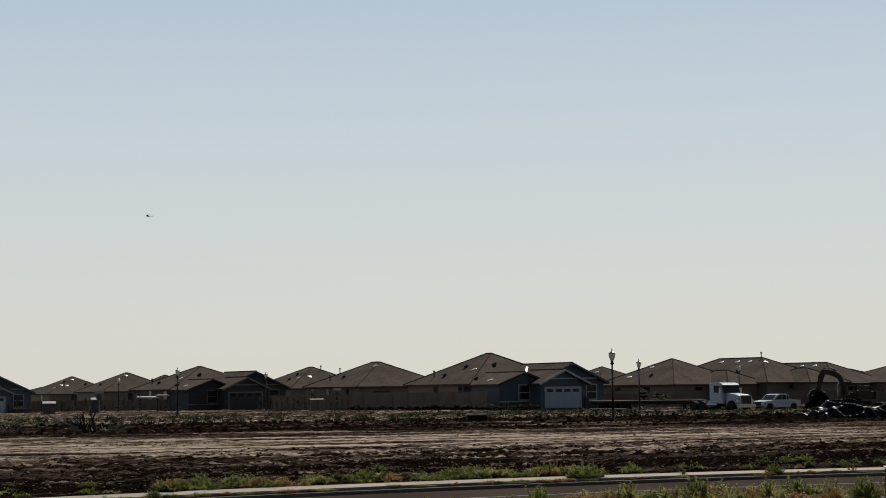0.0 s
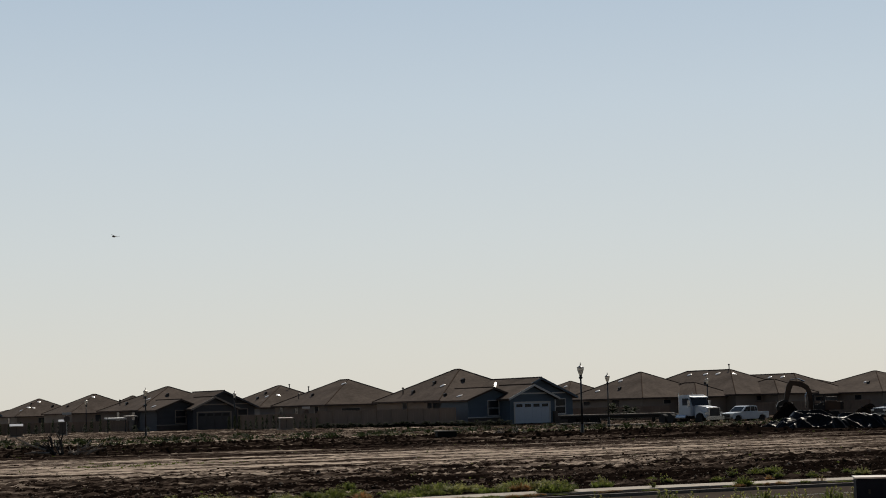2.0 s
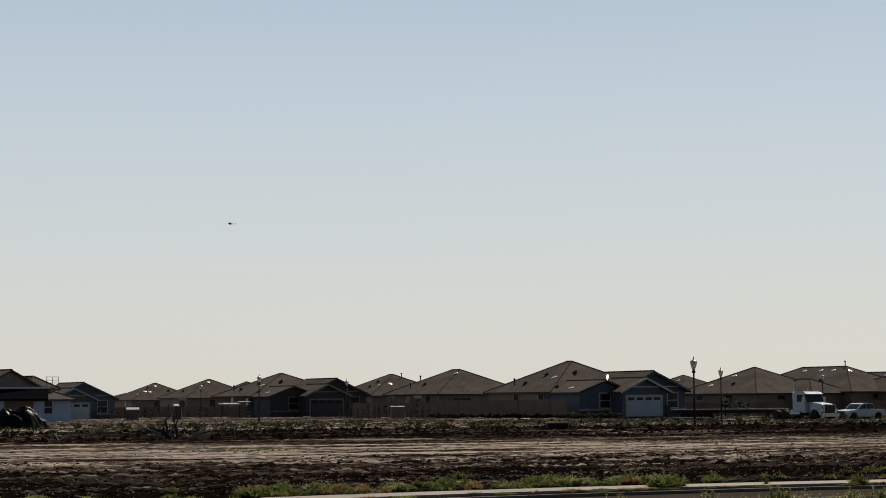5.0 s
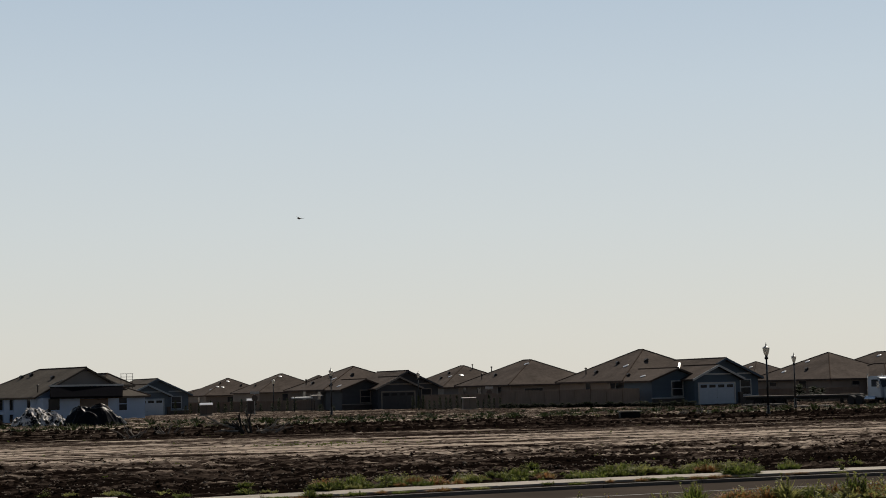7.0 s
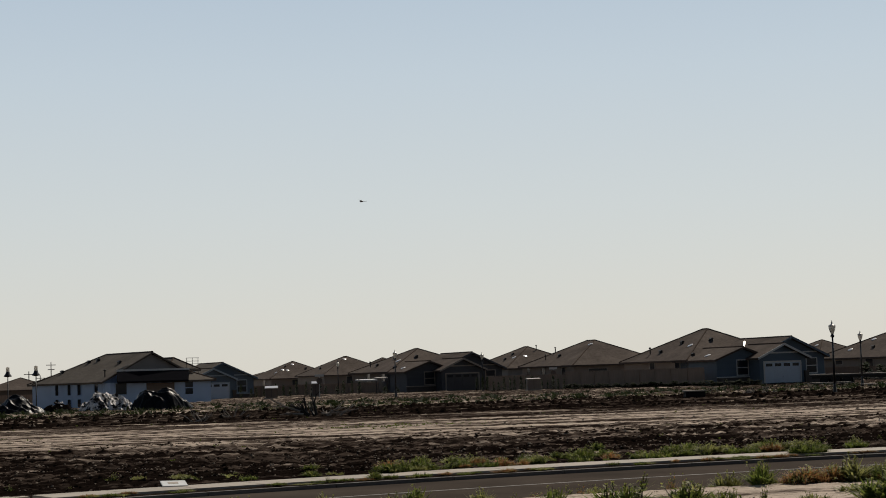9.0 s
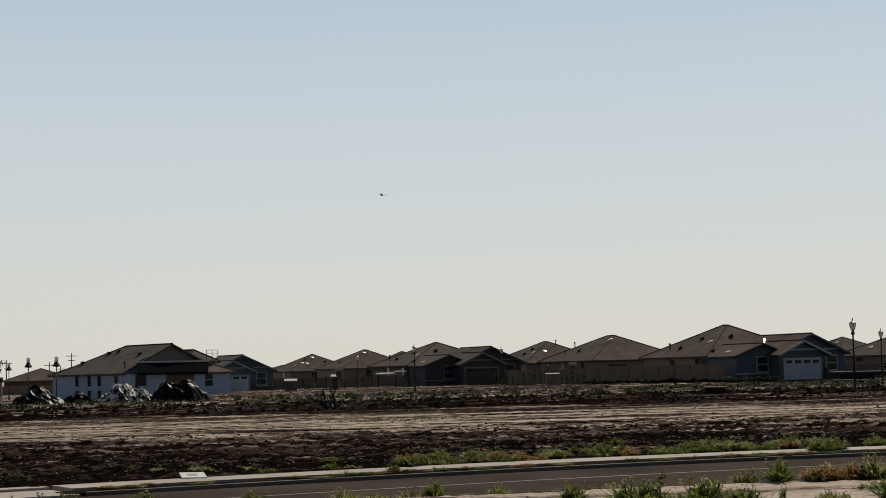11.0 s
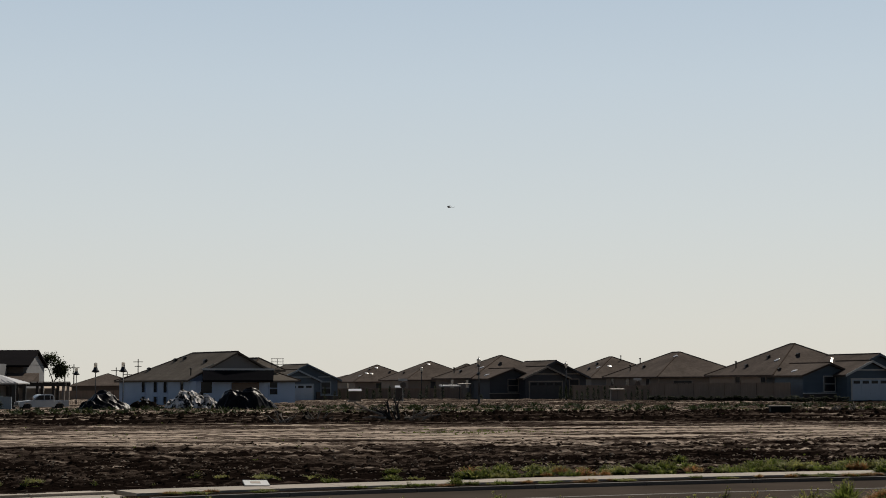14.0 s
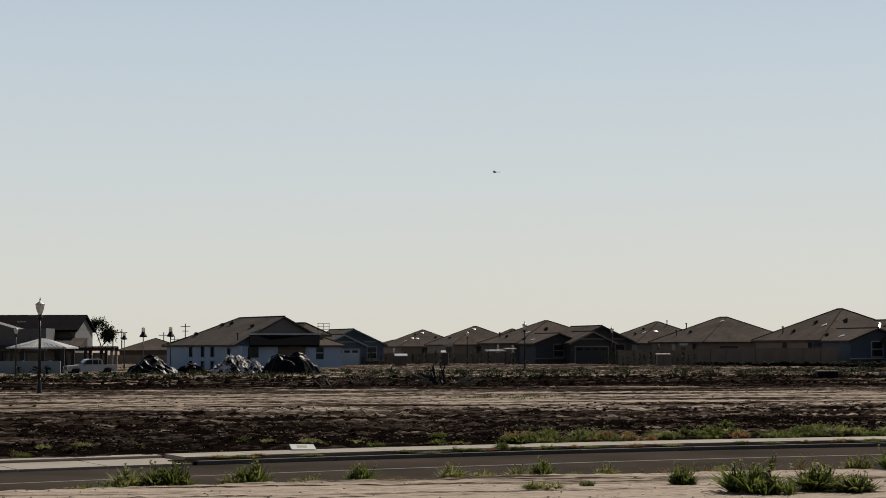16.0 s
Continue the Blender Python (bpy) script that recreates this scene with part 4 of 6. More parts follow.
# ---------------------------------------------------------------- vehicles
def wheel(parent, x, y, r, w):
    t = part("wheel", Geo().lathe([(r * 0.62, -w / 2), (r * 0.95, -w / 2), (r, -w / 3), (r, w / 3), (r * 0.95, w / 2), (r * 0.62, w / 2)], 18), RUBBER, parent, smooth=False)
    t.location, t.rotation_euler = (x, y, r), (radians(90), 0, 0)
    part("rim", Geo().lathe([(0.02, -w / 2 + 0.03), (r * 0.6, -w / 2 + 0.02), (r * 0.62, w / 2 - 0.02), (0.02, w / 2 - 0.05)], 14), CHROME, t)


def pickup(m, paint, label):
    """Crew-cab pickup, nose towards -x."""
    p = thing("pickup_truck", m, label, "pickup truck")
    L = 5.7
    prof = [(-2.85, 0.45), (-2.88, 0.8), (-2.75, 1.05), (-1.45, 1.18), (-1.2, 1.2), (1.15, 1.2), (1.2, 1.17), (2.82, 1.17), (2.85, 0.5), (2.35, 0.42),
            (2.2, 0.75), (1.75, 0.92), (1.35, 0.75), (1.2, 0.4), (-1.4, 0.4), (-1.55, 0.75), (-1.95, 0.92), (-2.35, 0.75), (-2.5, 0.42)]
    part("body", Geo().prism(prof, "y", -0.95, 0.95), paint, p, bevel=0.05)
    part("bed_well", Geo().box(1.3, 2.72, -0.8, 0.8, 1.172, 1.18), BLACK_M, p)
    cab = Geo().prism([(-1.4, 1.17), (-0.62, 1.76), (-0.3, 1.84), (0.85, 1.84), (1.1, 1.76), (1.2, 1.17)], "y", -0.86, 0.86)
    part("cab", cab, paint, p, bevel=0.05)
    for y0, y1 in ((-0.875, -0.862), (0.862, 0.875)):
        part("side_window", Geo().prism([(-1.1, 1.24), (-0.6, 1.7), (-0.05, 1.74), (-0.05, 1.24)], "y", y0, y1), PANE, p)
        part("side_window", Geo().prism([(0.03, 1.24), (0.03, 1.74), (0.62, 1.74), (0.66, 1.24)], "y", y0, y1), PANE, p)
        part("side_window", Geo().prism([(0.74, 1.26), (0.72, 1.72), (0.95, 1.68), (1.06, 1.26)], "y", y0, y1), PANE, p)
    part("windscreen", Geo().add([(-1.36, -0.75, 1.225), (-1.36, 0.75, 1.225), (-0.68, 0.68, 1.735), (-0.68, -0.68, 1.735)], [(0, 1, 2, 3)]).add([(-1.34, -0.75, 1.2), (-1.34, 0.75, 1.2), (-0.66, 0.68, 1.7), (-0.66, -0.68, 1.7)], [(3, 2, 1, 0)]), PANE, p)
    part("grille", Geo().box(-2.92, -2.84, -0.55, 0.55, 0.65, 0.98), BLACK_M, p)
    for y in (-0.75, 0.75):
        part("headlight", Geo().box(-2.91, -2.7, y - 0.17, y + 0.17, 0.78, 0.98), SKYL, p)
        part("mirror", Geo().box(-1.0, -0.85, y * 1.5 - 0.1, y * 1.5 + 0.1, 1.25, 1.45), BLACK_M, p)
        part("tail_light", Geo().box(2.8, 2.87, y * 1.15 - 0.06, y * 1.15 + 0.06, 0.8, 1.1), SIGN_R, p)
    part("bumper", Geo().box(-2.98, -2.82, -0.92, 0.92, 0.42, 0.62), CHROME, p, bevel=0.03)
    part("bumper", Geo().box(2.82, 2.96, -0.9, 0.9, 0.45, 0.62), CHROME, p, bevel=0.03)
    for x in (-1.95, 1.78):
        for y in (-0.8, 0.8):
            wheel(p, x, y, 0.39, 0.27)
    return p


pickup(pose(*polar(10.66, 168), -0.12, 0, 0, 38) @ Matrix.Diagonal((0.9, 0.9, 0.86, 1)), PAINT_W, "white crew-cab pickup parked beside the dirt pile")
pickup(pose(*polar(-22.66, 194), -0.75, 0, 0, 40) @ Matrix.Diagonal((0.95, 0.95, 0.95, 1)), PAINT_S, "pale silver crew-cab pickup parked before the pergola")


pickup(pose(*polar(15.55, 168), -0.12, 0, 0, 30), PAINT_D, "dark crew-cab pickup with sun glinting on its bonnet")


def haul_truck():
    """Long-nosed white tractor unit with a flat trailer, nose towards +x."""
    t = thing("haul_truck", pose(*polar(9.15, 166), -0.12, 0, 0, -58), "white long-nosed tractor truck with chrome grille", "truck")
    hood = [(0.5, 0.75), (0.5, 1.75), (2.1, 1.55), (2.35, 1.45), (2.4, 0.75)]
    part("hood", Geo().prism(hood, "y", -0.75, 0.75), PAINT_W, t, bevel=0.08)
    part("cab", Geo().prism([(-1.35, 0.75), (-1.35, 2.55), (-1.1, 2.72), (0.05, 2.72), (0.2, 2.6), (0.52, 1.72), (0.52, 0.75)], "y", -1.05, 1.05), PAINT_W, t, bevel=0.08)
    part("sun_visor", Geo().prism([(0.12, 2.62), (0.5, 2.5), (0.5, 2.42), (0.12, 2.52)], "y", -1.0, 1.0), PAINT_W, t)
    part("windscreen", Geo().add([(0.56, -0.97, 1.7), (0.56, 0.97, 1.7), (0.26, 0.97, 2.52), (0.26, -0.97, 2.52), (0.5, -0.9, 1.78), (0.5, 0.9, 1.78), (0.22, 0.9, 2.46), (0.22, -0.9, 2.46)],
                                 [(0, 1, 2, 3), (7, 6, 5, 4), (0, 4, 5, 1), (2, 6, 7, 3)]), PANE, t)
    for y in (-1.06, 1.06):
        part("side_window", Geo().prism([(-0.75, 1.75), (-0.75, 2.4), (0.08, 2.4), (0.32, 1.75)], "y", y - 0.015, y + 0.015), PANE, t)
        part("door_panel", Geo().prism([(-0.8, 0.9), (-0.8, 1.7), (0.36, 1.7), (0.36, 0.9)], "y", y - 0.012, y + 0.012), PAINT_W, t)
        part("fender", Geo().prism([(0.85, 0.55), (1.0, 1.1), (1.5, 1.28), (2.05, 1.12), (2.4, 0.6), (2.2, 0.6), (1.95, 0.95), (1.5, 1.1), (1.15, 0.95), (1.0, 0.55)], "y", y * 0.72 - 0.22, y * 0.72 + 0.22), PAINT_W, t)
        part("headlight", Geo().box(2.3, 2.46, y * 0.78 - 0.16, y * 0.78 + 0.16, 0.85, 1.1), SKYL, t)
        part("fuel_tank", Geo().tube((-1.6, y * 0.9, 0.6), (-0.2, y * 0.9, 0.6), 0.3, n=14), CHROME, t)
        part("exhaust_stack", Geo().tube((-1.5, y * 0.8, 0.8), (-1.5, y * 0.8, 2.95), 0.07), CHROME, t)
        part("mirror", Geo().box(0.3, 0.42, y * 1.2 - 0.1, y * 1.2 + 0.1, 1.6, 2.2), CHROME, t)
    part("grille", Geo().box(2.37, 2.46, -0.6, 0.6, 0.62, 1.44), BLACK_M, t)
    part("grille_frame", Geo().box(2.4, 2.5, -0.68, -0.6, 0.62, 1.5).box(2.4, 2.5, 0.6, 0.68, 0.62, 1.5).box(2.4, 2.5, -0.68, 0.68, 1.44, 1.52), CHROME, t)
    part("bumper", Geo().box(2.42, 2.62, -1.1, 1.1, 0.38, 0.72), CHROME, t, bevel=0.04)
    part("chassis", Geo().box(-4.2, 2.2, -0.42, 0.42, 0.5, 0.78), BLACK_M, t)
    for x, ys in ((1.5, (-0.88, 0.88)), (-2.6, (-0.82, 0.82)), (-3.8, (-0.82, 0.82))):
        for y in ys:
            wheel(t, x, y, 0.5, 0.42)
    # the trailer stands coupled behind it
    f = thing("flatbed_trailer", pose(*polar(6.75, 178), -0.1, 0, 0, -14), "low flatbed trailer with weathered plank deck", "trailer")
    part("deck", Geo().box(-6.2, 5.2, -1.2, 1.2, 0.95, 1.03), DECK, f)
    part("frame", Geo().box(-6.1, 5.1, -0.9, -0.7, 0.6, 0.95).box(-6.1, 5.1, 0.7, 0.9, 0.6, 0.95).box(-6.2, 5.2, -1.22, -1.16, 0.82, 0.94), BLACK_M, f)
    for x in (-4.9, -3.8, -2.7):
        for y in (-0.95, 0.95):
            wheel(f, x, y, 0.42, 0.5)
    for x in (3.2,):
        for y in (-0.8, 0.8):
            part("landing_leg", Geo().box(x - 0.08, x + 0.08, y - 0.08, y + 0.08, 0.0, 0.8), STEEL, f)


haul_truck()


def lumber(az, d, z, n, length, label):
    s = thing("lumber_stack", pose(*polar(az, d), z, 0, 0, 10), label, "lumber stack", "lumber stacks")
    rnd = random.Random(int(d * 7))
    for i in range(n):
        k, j = i // 4, i % 4
        o = rnd.uniform(-0.3, 0.3)
        part("board", Geo().box(-length / 2 + o, length / 2 + o, j * 0.3, j * 0.3 + 0.27, 0.16 + k * 0.075, 0.225 + k * 0.075), DECK, s)
    for x in (-length / 3, length / 3):
        part("bearer", Geo().box(x - 0.06, x + 0.06, 0, 1.2, -0.1, 0.16), DARKWOOD, s)


lumber(5.35, 162, 0.0, 8, 3.6, "pale boards stacked flat on bearers in dirt")
lumber(7.0, 150, 0.0, 4, 3.0, "few pale boards lying on bearers")


def excavator():
    e = thing("excavator", pose(*polar(13.0, 172), -0.1, 0, 0, -8), "rusty orange tracked excavator with arched boom and lowered bucket", "excavator")
    for y in (-1.15, 1.15):
        t = part("track", Geo().prism([(-1.7, 0.15), (-1.9, 0.45), (-1.7, 0.8), (1.7, 0.8), (1.9, 0.45), (1.7, 0.15), (1.4, 0.0), (-1.4, 0.0)], "y", y - 0.3, y + 0.3), RUBBER, e)
        for x in (-1.35, -0.45, 0.45, 1.35):
            part("roller", Geo().tube((x, y - 0.33, 0.38), (x, y + 0.33, 0.38), 0.2, n=10), STEEL, t)
    part("undercarriage", Geo().box(-0.9, 0.9, -0.9, 0.9, 0.4, 0.95), STEEL, e)
    part("house_body", Geo().prism([(0.45, 0.95), (0.45, 1.7), (0.7, 1.82), (1.8, 1.8), (2.0, 1.5), (1.95, 0.95)], "y", -1.2, 1.2).box(-0.7, 0.5, 0.35, 1.2, 0.95, 1.6), DIGGER, e, bevel=0.06)
    cab = part("cab", Geo().box(-0.55, -0.46, -1.2, -1.1, 1.0, 2.4).box(-0.55, -0.46, -0.3, -0.2, 1.0, 2.4).box(0.42, 0.52, -1.2, -1.1, 1.0, 2.4).box(0.42, 0.52, -0.3, -0.2, 1.0, 2.4).box(-0.58, 0.55, -1.22, -0.18, 2.36, 2.48).box(-0.55, 0.52, -1.2, -0.2, 0.95, 1.45), BLACK_M, e)
    part("seat", Geo().box(-0.1, 0.3, -0.9, -0.5, 1.45, 1.6).box(0.2, 0.32, -0.9, -0.5, 1.6, 2.1), BLACK_M, cab)
    boom = [(-0.95, 1.1), (-0.92, 2.3), (-1.15, 2.95), (-1.7, 3.3), (-2.45, 3.35), (-2.6, 3.6), (-2.35, 3.78), (-1.5, 3.72), (-0.85, 3.3), (-0.5, 2.5), (-0.5, 1.1)]
    part("boom", Geo().prism(boom, "y", 0.1, 0.55), DIGGER, e, bevel=0.03)
    part("boom_ram", Geo().tube((-1.15, 0.05, 1.2), (-1.2, 0.05, 2.2), 0.08).tube((-1.2, 0.05, 2.2), (-1.0, 0.2, 2.75), 0.05), CHROME, e)
    part("stick", Geo().prism([(-2.15, 3.75), (-2.6, 3.85), (-2.95, 3.3), (-3.2, 1.9), (-2.85, 1.75), (-2.45, 3.0)], "y", 0.15, 0.5), DIGGER, e, bevel=0.03)
    part("stick_ram", Geo().tube((-1.2, 0.32, 3.7), (-1.9, 0.32, 4.0), 0.09).tube((-1.9, 0.32, 4.0), (-2.5, 0.32, 3.9), 0.05), CHROME, e)
    part("bucket", Geo().prism([(-2.8, 1.95), (-3.25, 2.0), (-3.75, 1.8), (-4.0, 1.3), (-3.8, 0.85), (-3.45, 0.7), (-2.9, 0.95), (-3.3, 1.2), (-3.35, 1.5), (-2.85, 1.65)], "y", -0.15, 0.8), STEEL, e, bevel=0.02)
    part("counterweight", Geo().box(1.9, 2.25, -1.15, 1.15, 0.95, 1.7), STEEL, e, bevel=0.05)
    part("hand_rail", Geo().tube((0.7, -1.15, 1.8), (0.7, -1.15, 2.2), 0.03).tube((0.7, -1.15, 2.2), (1.7, -1.15, 2.2), 0.03).tube((1.7, -1.15, 2.2), (1.7, -1.15, 1.75), 0.03), STEEL, e)


excavator()


def helicopter():
    x, y = polar(-9.6, 3000)
    h = thing("helicopter", pose(x, y, EYE + 0.1 * 3000, 0, 12, 15), "small dark helicopter far off in the sky", "helicopter")
    ring = ((0, -1), (1, -0.4), (1, 0.5), (0, 1), (-1, 0.5), (-1, -0.4))
    hull = [(px, py * w, 1.6 + pz * hh) for px, w, hh in ((-3.2, 0.1, 0.2), (-2.4, 0.9, 1.0), (-0.6, 1.2, 1.5), (1.4, 1.1, 1.4), (3.0, 0.4, 0.6)) for py, pz in ring]
    skin = [(i * 6 + j, i * 6 + (j + 1) % 6, (i + 1) * 6 + (j + 1) % 6, (i + 1) * 6 + j) for i in range(4) for j in range(6)] + [(0, 1, 2, 3, 4, 5), (29, 28, 27, 26, 25, 24)]
    part("fuselage", Geo().add(hull, skin), POST, h, smooth=True)
    part("tail_boom", Geo().tube((2.6, 0, 1.9), (8.2, 0, 2.6), 0.38, 0.16), POST, h)
    part("tail_fin", Geo().prism([(7.6, 2.4), (8.9, 4.2), (9.3, 4.2), (8.6, 2.3)], "y", -0.1, 0.1), POST, h)
    part("mast", Geo().tube((-0.2, 0, 3.0), (-0.2, 0, 3.7), 0.2), STEEL, h)
    for a in range(4):
        c, s = math.cos(a * math.pi / 2 + 0.35), math.sin(a * math.pi / 2 + 0.35)
        part("rotor_blade", Geo().box(0.2, 5.4, -0.18, 0.18, 3.66, 3.72, Matrix.Translation((-0.2, 0, 0)) @ Matrix.Rotation(math.atan2(s, c), 4, "Z")), STEEL, h)
    for yy in (-1.1, 1.1):
        part("skid", Geo().tube((-2.4, yy, 0.0), (1.8, yy, 0.0), 0.1).tube((-1.2, yy, 0.0), (-1.0, yy * 0.6, 0.9), 0.07).tube((0.9, yy, 0.0), (0.8, yy * 0.6, 0.9), 0.07), STEEL, h)


helicopter()


# ---------------------------------------------------------------- rubble, spoil heaps, dead wood
def mound_mesh(name, rx, ry, h, seed, material, lumps=0.25):
    """An uneven heap on an oval foot."""
    g = Geo()
    nr, na = 16, 48
    off = seed * 13.7
    vs = []
    for i in range(nr + 1):
        t = i / nr
        for j in range(na):
            a = 2 * math.pi * j / na
            wob = 1 + 0.22 * noise.noise((math.cos(a) * 1.3 + off, math.sin(a) * 1.3, 0))
            x, y = rx * t * wob * math.cos(a), ry * t * wob * math.sin(a)
            z = h * (1 - t ** 1.6) * (1 + 0.5 * noise.noise((x * 0.45 + off, y * 0.45, 3)))
            z += lumps * (1 - t * 0.6) * (noise.noise((x * 1.7 + off, y * 1.7, 1)) + 0.6 * noise.noise((x * 4 + off, y * 4, 2)))
            vs.append((x, y, max(z, -0.05) - 0.35 * t))
    fs = [(i * na + j, i * na + (j + 1) % na, (i + 1) * na + (j + 1) % na, (i + 1) * na + j) for i in range(nr) for j in range(na)]
    return g.add(vs, [f[::-1] for f in fs]).mesh(name, material)


def chunk_mesh(name, seed, material, flat=0.35):
    """A broken slab: a rough polygon with chipped edges."""
    rnd = random.Random(seed)
    n = rnd.randint(5, 7)
    pts = [(math.cos(2 * math.pi * (i + rnd.uniform(-0.3, 0.3)) / n) * rnd.uniform(0.35, 0.6), math.sin(2 * math.pi * (i + rnd.uniform(-0.3, 0.3)) / n) * rnd.uniform(0.3, 0.5)) for i in range(n)]
    g = Geo()
    vs = [(x, y, -flat / 2) for x, y in pts] + [(x * 0.88 + rnd.uniform(-0.05, 0.05), y * 0.88, flat / 2 + rnd.uniform(-0.08, 0.08)) for x, y in pts]
    g.add(vs, [tuple(range(n))[::-1], tuple(range(n, 2 * n))] + [(i, (i + 1) % n, n + (i + 1) % n, n + i) for i in range(n)])
    return g.mesh(name, material)


PALE_CHUNKS = [chunk_mesh("chunk", i, RUBBLE_L, 0.22) for i in range(5)]
DARK_CHUNKS = [chunk_mesh("chunk", 20 + i, RUBBLE_D, 0.25) for i in range(5)]


def sheet_mesh(rx, ry, h, seed, material, reach=1.0):
    """Plastic sheeting thrown over a heap: slack folds running down from the crest, crumpled between them."""
    nr, na = 44, 150
    off = seed * 13.7
    vs = []
    for i in range(nr + 1):
        t = i / nr * reach
        for j in range(na):
            a = 2 * math.pi * j / na
            ca, sa = math.cos(a), math.sin(a)
            wob = 1 + 0.22 * noise.noise((ca * 1.3 + off, sa * 1.3, 0))
            edge = 1 + 0.06 * noise.noise((ca * 6 + off, sa * 6, 7)) * t
            x, y = rx * t * wob * ca * edge, ry * t * wob * sa * edge
            z = h * 0.92 * (1 - t ** 2.4) * (1 + 0.55 * noise.noise((x * 0.6 + off, y * 0.6, 3)))
            swag = 1 - abs(noise.noise((ca * 4.5 + off, sa * 4.5, t * 0.8)))
            crease = 1 - abs(noise.noise((x * 1.0 + y * 0.5 + off, y * 1.6, 5)))
            z += 0.34 * h ** 0.5 * (max(t - 0.3, 0) * (swag ** 4 - 0.5) * 0.6 + (crease ** 4 - 0.3) * 0.7) + (0.05 if material is SHEET else 0.16) * noise.noise((x * 3.6 + off, y * 3.6, 2)) + 0.06
            vs.append((x, y, max(z, -0.02) - 0.3 * t))
    fs = [(i * na + j, (i + 1) * na + j, (i + 1) * na + (j + 1) % na, i * na + (j + 1) % na) for i in range(nr) for j in range(na)]
    return Geo().add(vs, fs).mesh("plastic_sheet", material, material is SHEET)


def heap(az, d, zb, rx, ry, h, seed, label, pale, dark, size=(0.5, 1.1), sheet=None, said=""):
    p = thing("debris_heap", pose(*polar(az, d), zb, 0, 0, -az), label, "debris heap", "debris heaps")
    part("soil_core", mound_mesh("soil_core", rx, ry, h * (0.8 if sheet else 1), seed, SOIL, 0.12 if sheet else 0.25), None, p)
    if sheet:
        part("plastic_sheet", sheet_mesh(rx, ry, h, seed, sheet), None, p, said)
    rnd = random.Random(seed)
    off = seed * 13.7
    for k in range(pale + dark):
        a, t = rnd.uniform(0, 2 * math.pi), rnd.random() ** (0.25 if sheet else 0.7) * (1.08 if sheet else 0.95)
        x, y = rx * t * math.cos(a), ry * t * math.sin(a)
        z = max(h * (1 - t ** 1.6), 0) * (1 + 0.5 * noise.noise((x * 0.45 + off, y * 0.45, 3))) - 0.3 * t
        me = rnd.choice(PALE_CHUNKS if k < pale else DARK_CHUNKS)
        o = part("chunk", me, None, p)
        s = rnd.uniform(*size)
        o.location = (x, y, z + 0.05)
        o.rotation_euler = (rnd.uniform(-0.25, 0.65), rnd.uniform(-0.5, 0.5), rnd.uniform(0, 6.28))
        o.scale = (s, s * rnd.uniform(0.6, 1), s)
    return p


heap(-17.9, 150, -0.1, 2.9, 1.8, 1.5, 3, "heap under crumpled black plastic sheeting with painted white glints", 14, 6, (0.3, 0.6), SHEET_GLINT, "black sheeting with sun glints painted as white patches")
heap(-16.25, 146, -0.1, 2.7, 1.9, 1.85, 8, "tall mound under black plastic sheeting with pale scraps", 5, 6, (0.3, 0.6), SHEET, "creased black sheeting")
heap(-20.75, 153, -0.25, 2.6, 1.6, 1.45, 11, "low heap under black plastic sheeting with glinting folds", 8, 6, (0.3, 0.6), SHEET, "creased black sheeting")
heap(-19.5, 160, -0.3, 2.4, 1.3, 1.0, 14, "low dark heap of soil and rubble", 8, 18, (0.3, 0.7))
heap(12.75, 113, -0.1, 3.0, 1.6, 1.35, 21, "long heap under slack black plastic sheeting", 3, 3, (0.3, 0.6), SHEET, "slack folded black sheeting")
heap(11.55, 113.5, -0.15, 1.7, 1.0, 0.65, 23, "low tail of heap under black plastic sheeting", 3, 2, (0.3, 0.5), SHEET, "slack folded black sheeting")
heap(14.1, 114, -0.1, 2.6, 1.5, 1.2, 25, "rounded heap under slack black plastic sheeting", 6, 4, (0.3, 0.6), SHEET, "slack folded black sheeting")
heap(12.05, 160, -0.1, 2.0, 1.8, 1.7, 31, "smooth mound of black soil before the houses", 0, 4, (0.3, 0.6))
heap(14.5, 172, -0.1, 2.2, 1.8, 1.3, 33, "mound of dark soil behind the heaps", 2, 6, (0.3, 0.6))


def branch(g, p, d, length, r, rnd, depth):
    q = Vector(p) + Vector(d) * length
    g.tube(p, q, r, r * 0.6, 6)
    if depth:
        for _ in range(3):
            nd = (Vector(d) + Vector((rnd.uniform(-0.7, 0.7), rnd.uniform(-0.7, 0.7), rnd.uniform(-0.3, 0.6)))).normalized()
            branch(g, Vector(p).lerp(q, rnd.uniform(0.4, 1.0)), nd, length * rnd.uniform(0.45, 0.75), r * 0.55, rnd, depth - 1)


def dead_tree():
    x, y = polar(-11.45, 96)
    t = thing("uprooted_tree", pose(x, y, gz(x, y)), "uprooted dead tree with dark roots and bleached limbs", "dead tree")
    rnd = random.Random(4)
    g = Geo()
    for k in range(7):
        branch(g, (rnd.uniform(-0.2, 0.5), 0, 0.1), Vector((rnd.uniform(-0.9, 0.5), rnd.uniform(-0.4, 0.4), rnd.uniform(0.25, 0.8))).normalized(), rnd.uniform(0.5, 0.85), 0.09, rnd, 2)
    part("root_tangle", g, DARKWOOD, t)
    g = Geo()
    for p, q in (((-0.5, -0.2, 0.35), (-1.6, -0.3, 0.75)), ((0.7, -0.3, 0.2), (2.1, -0.2, 0.25)), ((-0.3, -0.3, 0.2), (-1.3, -0.5, 0.25)), ((0.9, 0, 0.15), (1.7, -0.4, 0.5))):
        branch(g, p, (Vector(q) - Vector(p)).normalized(), (Vector(q) - Vector(p)).length, 0.07, rnd, 1)
    tagged(part("bleached_wood", g, DEADWOOD, t, "bleached bare limbs"), kind="stuff")


dead_tree()


